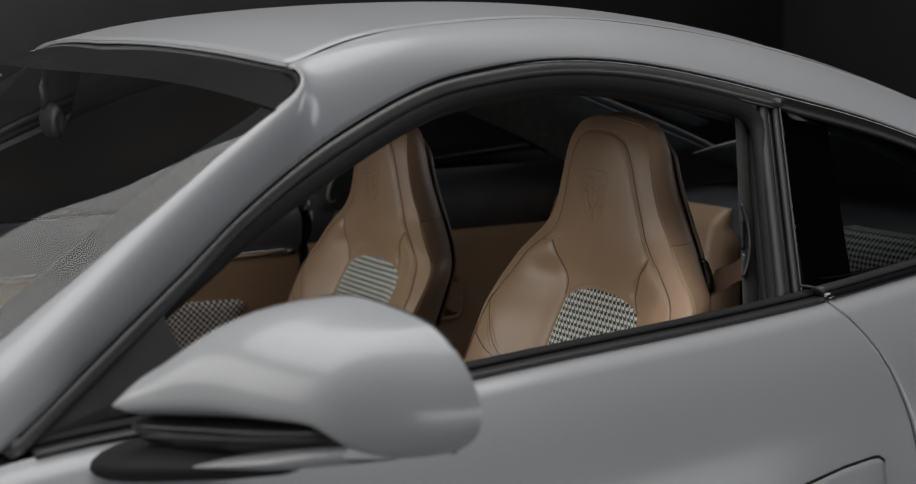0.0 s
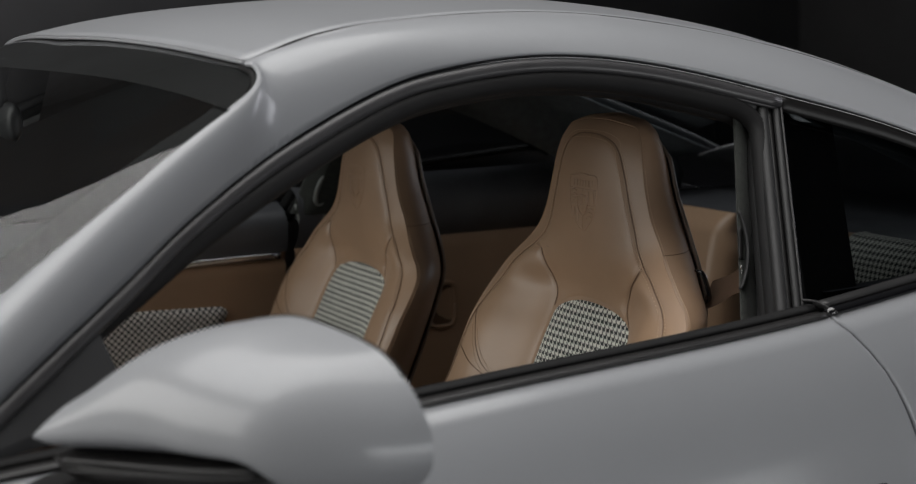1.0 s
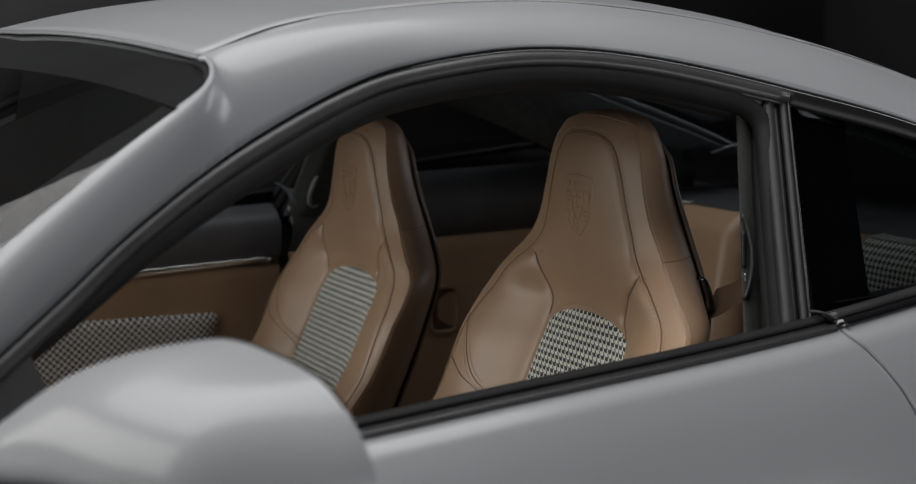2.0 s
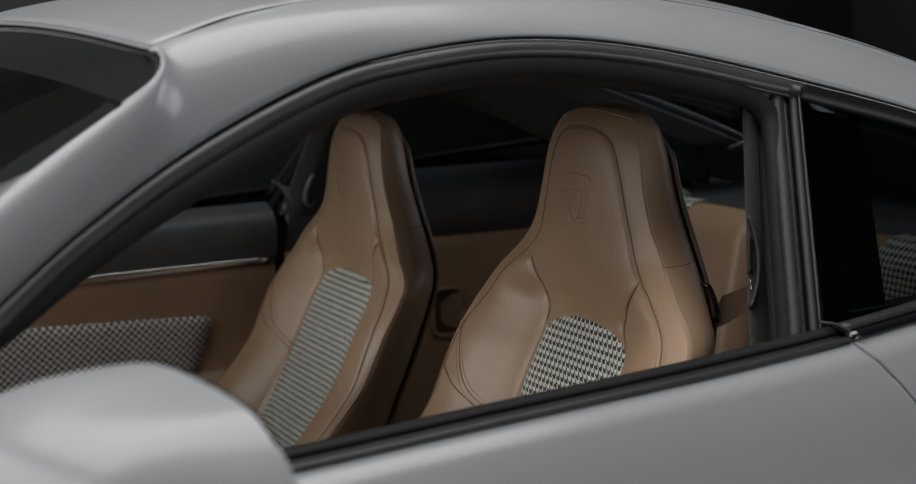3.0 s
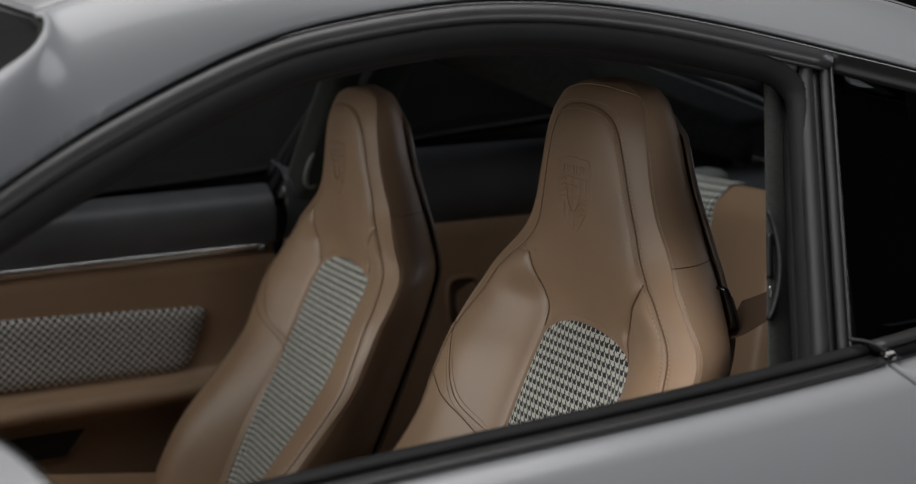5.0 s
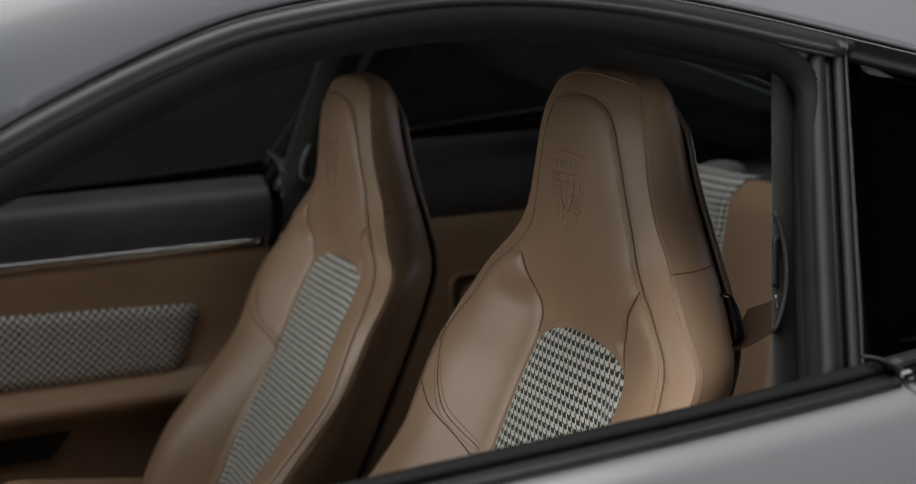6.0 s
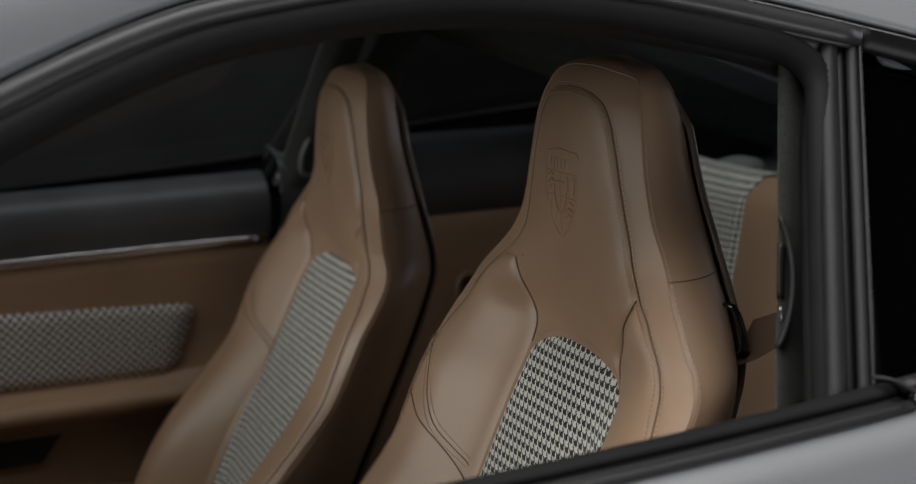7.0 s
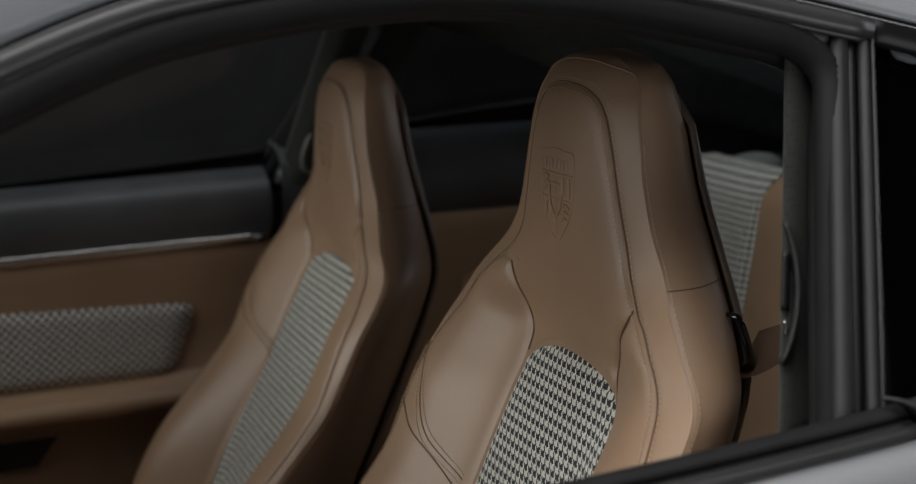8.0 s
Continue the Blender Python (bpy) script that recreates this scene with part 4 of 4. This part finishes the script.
# inner skins of the doors
for s in (-1, 1):
    door_part = [o for o in car.children if o.name.split(".")[0] == "door"][0 if s < 0 else 1]
    def skin(name, x0, x1, prof, mat, n=40, label="", parent=door_part):
        rows = [[Vector((x, s * y, z)) for y, z in prof] for x in np.linspace(x0, x1, n)]
        return part(name, sheet(rows), mat, parent, label)
    top = [(0.755, 0.905), (0.735, 0.898), (0.718, 0.889), (0.706, 0.875), (0.702, 0.86), (0.705, 0.83), (0.712, 0.806)]
    skin("upper_trim", 0.80, 1.690, top, DARK_LEATHER, label="black leather upper door trim")
    skin("door_card", 0.80, 1.686, [(0.714, 0.806), (0.716, 0.795), (0.712, 0.780), (0.714, 0.76), (0.718, 0.73), (0.724, 0.66), (0.722, 0.60), (0.716, 0.592), (0.690, 0.585), (0.668, 0.578), (0.664, 0.565), (0.680, 0.548), (0.708, 0.535), (0.722, 0.50), (0.725, 0.40), (0.725, 0.25)], LEATHER, label="tan leather door card")
    pts = [Vector((x, s * 0.708, 0.797 + 0.004 * math.sin((x - 0.8) * 3))) for x in np.linspace(0.80, 1.672, 40)]
    part("trim_strip", sweep(pts, oval(0.005, 0.008, 10)), CHROME, door_part, "brushed metal trim strip")
    pad, uv = [], []
    for i in range(48):
        f = i / 47
        row = []
        for g in np.linspace(0, 1, 16):
            zt, zb = 0.742 - 0.036 * f, 0.606 - 0.010 * f
            nib = abs(2 * g - 1)
            xe = 1.520 + 0.044 * g - 0.020 * max(0.0, (nib - 0.72) / 0.28) ** 2.2
            x = 0.95 + (xe - 0.95) * f
            rim_d = min(g, 1 - g, (1 - f) * 3)
            row.append(Vector((x, s * (0.7235 - 0.010 * (1 - math.exp(-rim_d / 0.05)) - 0.004), zb + (zt - zb) * g)))
        pad.append(row)
        uv.append([((p.x + p.z) * 0.707, (p.x - p.z) * 0.707) for p in row])
    part("cloth_panel", sheet(pad, uv=uv), DOOR_CLOTH, door_part, "houndstooth cloth door panel")
    pocket = [[Vector((x, s * 0.713, 0.478 + 0.062 * f)) for f in np.linspace(0, 1, 4)] for x in np.linspace(1.0, 1.30, 8)]
    for row in pocket[-2:]:
        for k, p in enumerate(row):
            p.x += 0.05 * k / 3
    part("door_pocket", sheet(pocket), BLACK_TRIM, door_part, "black door pocket")
    # rear side trim
    def wall_trim(name, x0, x1, prof, mat, label=""):
        rows = [[Vector((x, s * y * (1 - 0.06 * step(1.7, 2.5, x)), z)) for y, z in prof] for x in np.linspace(x0, x1, 30)]
        return part(name, sheet(rows), mat, car, label)
    wall_trim("rear_side_panel", 1.70, 2.5, [(0.700, 0.812), (0.694, 0.805), (0.690, 0.78), (0.690, 0.60), (0.690, 0.45), (0.69, 0.25)], LEATHER, "tan leather rear side panel")
    wall_trim("rear_side_top", 1.70 if s > 0 else 1.78, 2.6, [(0.755, 0.945), (0.72, 0.940), (0.690, 0.932), (0.670, 0.915), (0.665, 0.88), (0.675, 0.84), (0.698, 0.812)], DARK_LEATHER, "black leather rear side trim")
    # B-pillar post: outboard face towards the seal, inboard face running back
    pil = []
    for f in np.linspace(0, 1, 18):
        e = Vector((1.712, -0.668, 0.885)) * (1 - f) + Vector((1.797, -0.545, 1.19)) * f
        flange = ((-0.014, -0.036, 0.0), (-0.011, -0.026, 0), (-0.006, -0.015, 0)) if s > 0 else ((-0.010, -0.0175, 0.0), (0.002, -0.015, 0), (0.020, -0.008, 0))
        run = ((-0.001, -0.005, 0), (0.002, 0.002, 0), (0.010, 0.008, 0)) if s > 0 else ((0.029, -0.003, 0), (0.033, 0.003, 0), (0.037, 0.009, 0))
        pil.append([side(e + Vector(o), s) for o in flange + run + ((0.050, 0.013, 0), (0.080, 0.016, 0), (0.125, 0.016, 0))])
    for f in (0.35, 0.7, 1.0):
        pil.append([p + Vector((0.012 * f, -s * 0.07 * f, 0.045 * f - 0.012 * f * f)) for p in pil[17]])
    solid(part("pillar_trim", sheet(pil), ALCANTARA, car, "grey perforated suede pillar trim"), 0.004)
    # C-pillar lining
    cp = []
    for f in np.linspace(0, 1, 20):
        x = 1.86 + 0.74 * f
        a = roof_point(x, s * 0.99, 0.03)
        b = roof_point(x, s * 0.80, 0.035)
        low = Vector((x, s * (0.60 - 0.03 * f), max(sill_z(x) - 0.02, zd(x) - 0.10 - 0.06 * f)))
        cp.append([low, low * 0.5 + a * 0.5 + Vector((0, -s * 0.015, 0)), a, b])
    solid(part("rear_pillar_trim", sheet(cp), REAR_LINING, car, "grey suede rear pillar lining"), 0.004)

# belt slot and cover on the passenger's pillar, grille on the shelf
loop = [Vector((1.748 + 0.016 * math.cos(a) + 0.010 * math.sin(a), 0.640 - 0.012 * math.sin(a), 0.942 + 0.036 * math.sin(a))) for a in np.linspace(0, 2 * math.pi, 33)]
LIGHT_PLASTIC = vary(material("grey_plastic", (0.20, 0.21, 0.20), 0.5), 30, 0.08, 0.05)
belt_slot = part("belt_slot", sweep(loop, oval(0.005, 0.005, 8), up=(0, -1, 0)), LIGHT_PLASTIC, car, "light grey belt slot surround")
# belt slot on the driver's pillar: a grey bezel bowed round a dark slit, the belt's guide below it
bezel, mouth = [], []
for f in np.linspace(0, 1, 25):
    base = Vector((1.7405, -0.630, 1.034)) * (1 - f) + Vector((1.7150, -0.665, 0.942)) * f
    bezel.append(base + Vector((0.0105, -0.0045, -0.001)) * math.sin(math.pi * f) ** 0.7)
    if 0.2 <= f <= 0.66:
        mouth.append(base + Vector((0.0035, 0.0015, -0.001)))
near_slot = part("belt_slot", sweep(bezel, oval(0.0022, 0.0030, 8), up=(0, -1, 0)), PILLAR_PLASTIC, car, "dark grey belt slot surround")
part("slot_mouth", sweep(mouth, oval(0.0034, 0.0026, 8), up=(0, -1, 0)), SLOT_BLACK, near_slot)
guide = [Vector((1.7240 + 0.001 * math.sin(3 * f), -0.6560, 0.970 - 0.012 * f)) for f in np.linspace(0, 1, 6)]
part("belt_guide", sweep(guide, oval(0.0010, 0.0016, 8), up=(0, -1, 0)), CHROME, near_slot, "bright belt guide")
bm = bmesh.new()
bmesh.ops.create_uvsphere(bm, u_segments=20, v_segments=10, radius=1, matrix=Matrix.Translation((2.39, 0.42, 0.885)) @ Matrix.Diagonal((0.05, 0.035, 0.022, 1)))
part("shelf_grille", bm, LIGHT_PLASTIC, car, "grey oval cover on the rear shelf")
cover = [[Vector((1.700 + 0.06 * f, 0.690 - 0.03 * f, 0.905 - 0.055 * g)) + Vector((0.012 * g, 0, 0)) for g in np.linspace(0, 1, 5)] for f in np.linspace(0, 1, 6)]
solid(part("pillar_foot", sheet(cover), LIGHT_PLASTIC, car, "grey lower pillar cover"), 0.004)

recess_ring = []
for a in np.linspace(0, 2 * math.pi, 41):
    c, d = math.cos(a), math.sin(a)
    k = (abs(c) ** 4 + abs(d) ** 4) ** -0.25
    recess_ring.append(Vector((2.031 + 0.033 * c * k, 0.672, 0.660 + 0.048 * d * k)))
part("recess_rim", sweep(recess_ring, oval(0.005, 0.005, 8), up=(0, -1, 0)), LEATHER, car, "tan leather rim of a grab recess")
part("grab_recess", sheet([[Vector((p.x * f + 2.031 * (1 - f), 0.672 + 0.006 * (1 - f), p.z * f + 0.660 * (1 - f))) for p in recess_ring] for f in (1.0, 0.75, 0.4, 0.02)]), BELT, car, "dark brown recess")

# ---- rear seats and shelf ----
def rear_seat(yc):
    seat = thing("rear_seat", (2.25, yc, 0.3), "tan leather rear seat with houndstooth cloth centre", "car seat", "rear seats")
    def face(y, z):
        f = (z - 0.42) / 0.49
        lean = 2.195 + 0.10 * f
        if z > 0.86:
            lean += 0.05 * ((z - 0.86) / 0.05) ** 2
        return Vector((lean + 0.012 * ((y - yc) / 0.27) ** 2, y, z))
    zs = list(np.linspace(0.42, 0.86, 18)) + [0.86 + 0.040 * math.sin(math.pi / 2 * k / 8) for k in range(1, 9)]
    rows = [[face(y, z) for y in np.linspace(yc - 0.285, yc + 0.285, 25)] + [Vector((2.345 + 0.02 * (z < 0.86), yc + 0.285, z)), Vector((2.345 + 0.02 * (z < 0.86), yc - 0.285, z))] for z in zs]
    part("backrest", capped(rows), LEATHER, seat)
    rows, uv = [], []
    for z in zs:
        w = 0.115 + 0.035 * (0.91 - z)
        rows.append([face(y, z) + Vector((-0.008 * (1 - math.exp(-(w - abs(y - yc)) / 0.01)), 0, 0.003)) for y in np.linspace(yc - w, yc + w, 17)])
        uv.append([(y, z) for y in np.linspace(yc - w, yc + w, 17)])
    rows.append([p + Vector((0.03, 0, 0.001)) for p in rows[-1]])
    uv.append([(a, b + 0.03) for a, b in uv[-1]])
    part("cloth_centre", sheet(rows, uv=uv), CLOTH, seat, "houndstooth cloth")
    part("cushion", bevelled_block(1.90, 2.22, yc - 0.26, yc + 0.26, 0.30, 0.46), LEATHER, seat)
    return seat


def bevelled_block(*a):
    bm = block(*a)
    bmesh.ops.bevel(bm, geom=bm.edges[:], offset=0.035, segments=3, affect="EDGES")
    return bm


for yc in (-0.36, 0.36):
    rear_seat(yc)
part("rear_shelf", bevelled_block(2.38, 2.95, -0.62, 0.62, 0.80, 0.875), DARK_LEATHER, car)
part("rear_bulkhead", block(2.42, 2.46, -0.66, 0.66, 0.2, 0.82), CARPET, car, smooth=False)

# interior mirror
iv = [[Vector((0.990 + dx * w, y, 1.152 + dz * w)) for dx, dz in oval(0.012, 0.027, 16)] for y, w in ((-0.030, 0.5), (-0.027, 0.8), (-0.018, 0.97), (0.035, 1.0), (0.048, 0.85), (0.052, 0.55))]
rear_view = part("rear_view_mirror", capped(iv), BLACK_TRIM, car, "black interior mirror")
part("mirror_stem", sweep([Vector(p) for p in ((0.985, 0.02, 1.17), (0.985, 0.03, 1.20), (1.0, 0.04, 1.235))], oval(0.008, 0.008, 8)), BLACK_TRIM, rear_view)

# ---- wheels and underbody ----
part("underbody", block(-0.8, 3.1, -0.7, 0.7, 0.14, 0.19), RUBBER, car, smooth=False)
for x in (0.0, 2.45):
    for s in (-1, 1):
        ring = [(0.33, 0.10), (0.345, 0.06), (0.345, -0.06), (0.33, -0.10), (0.25, -0.11), (0.25, 0.11)]
        rows = [[Vector((x + r * math.cos(a), s * 0.74 + w, 0.345 + r * math.sin(a))) for r, w in ring] for a in np.linspace(0, 2 * math.pi, 41)]
        wheel = part("wheel", sheet(rows, close=True), TYRE, car, "black tyre and rim")
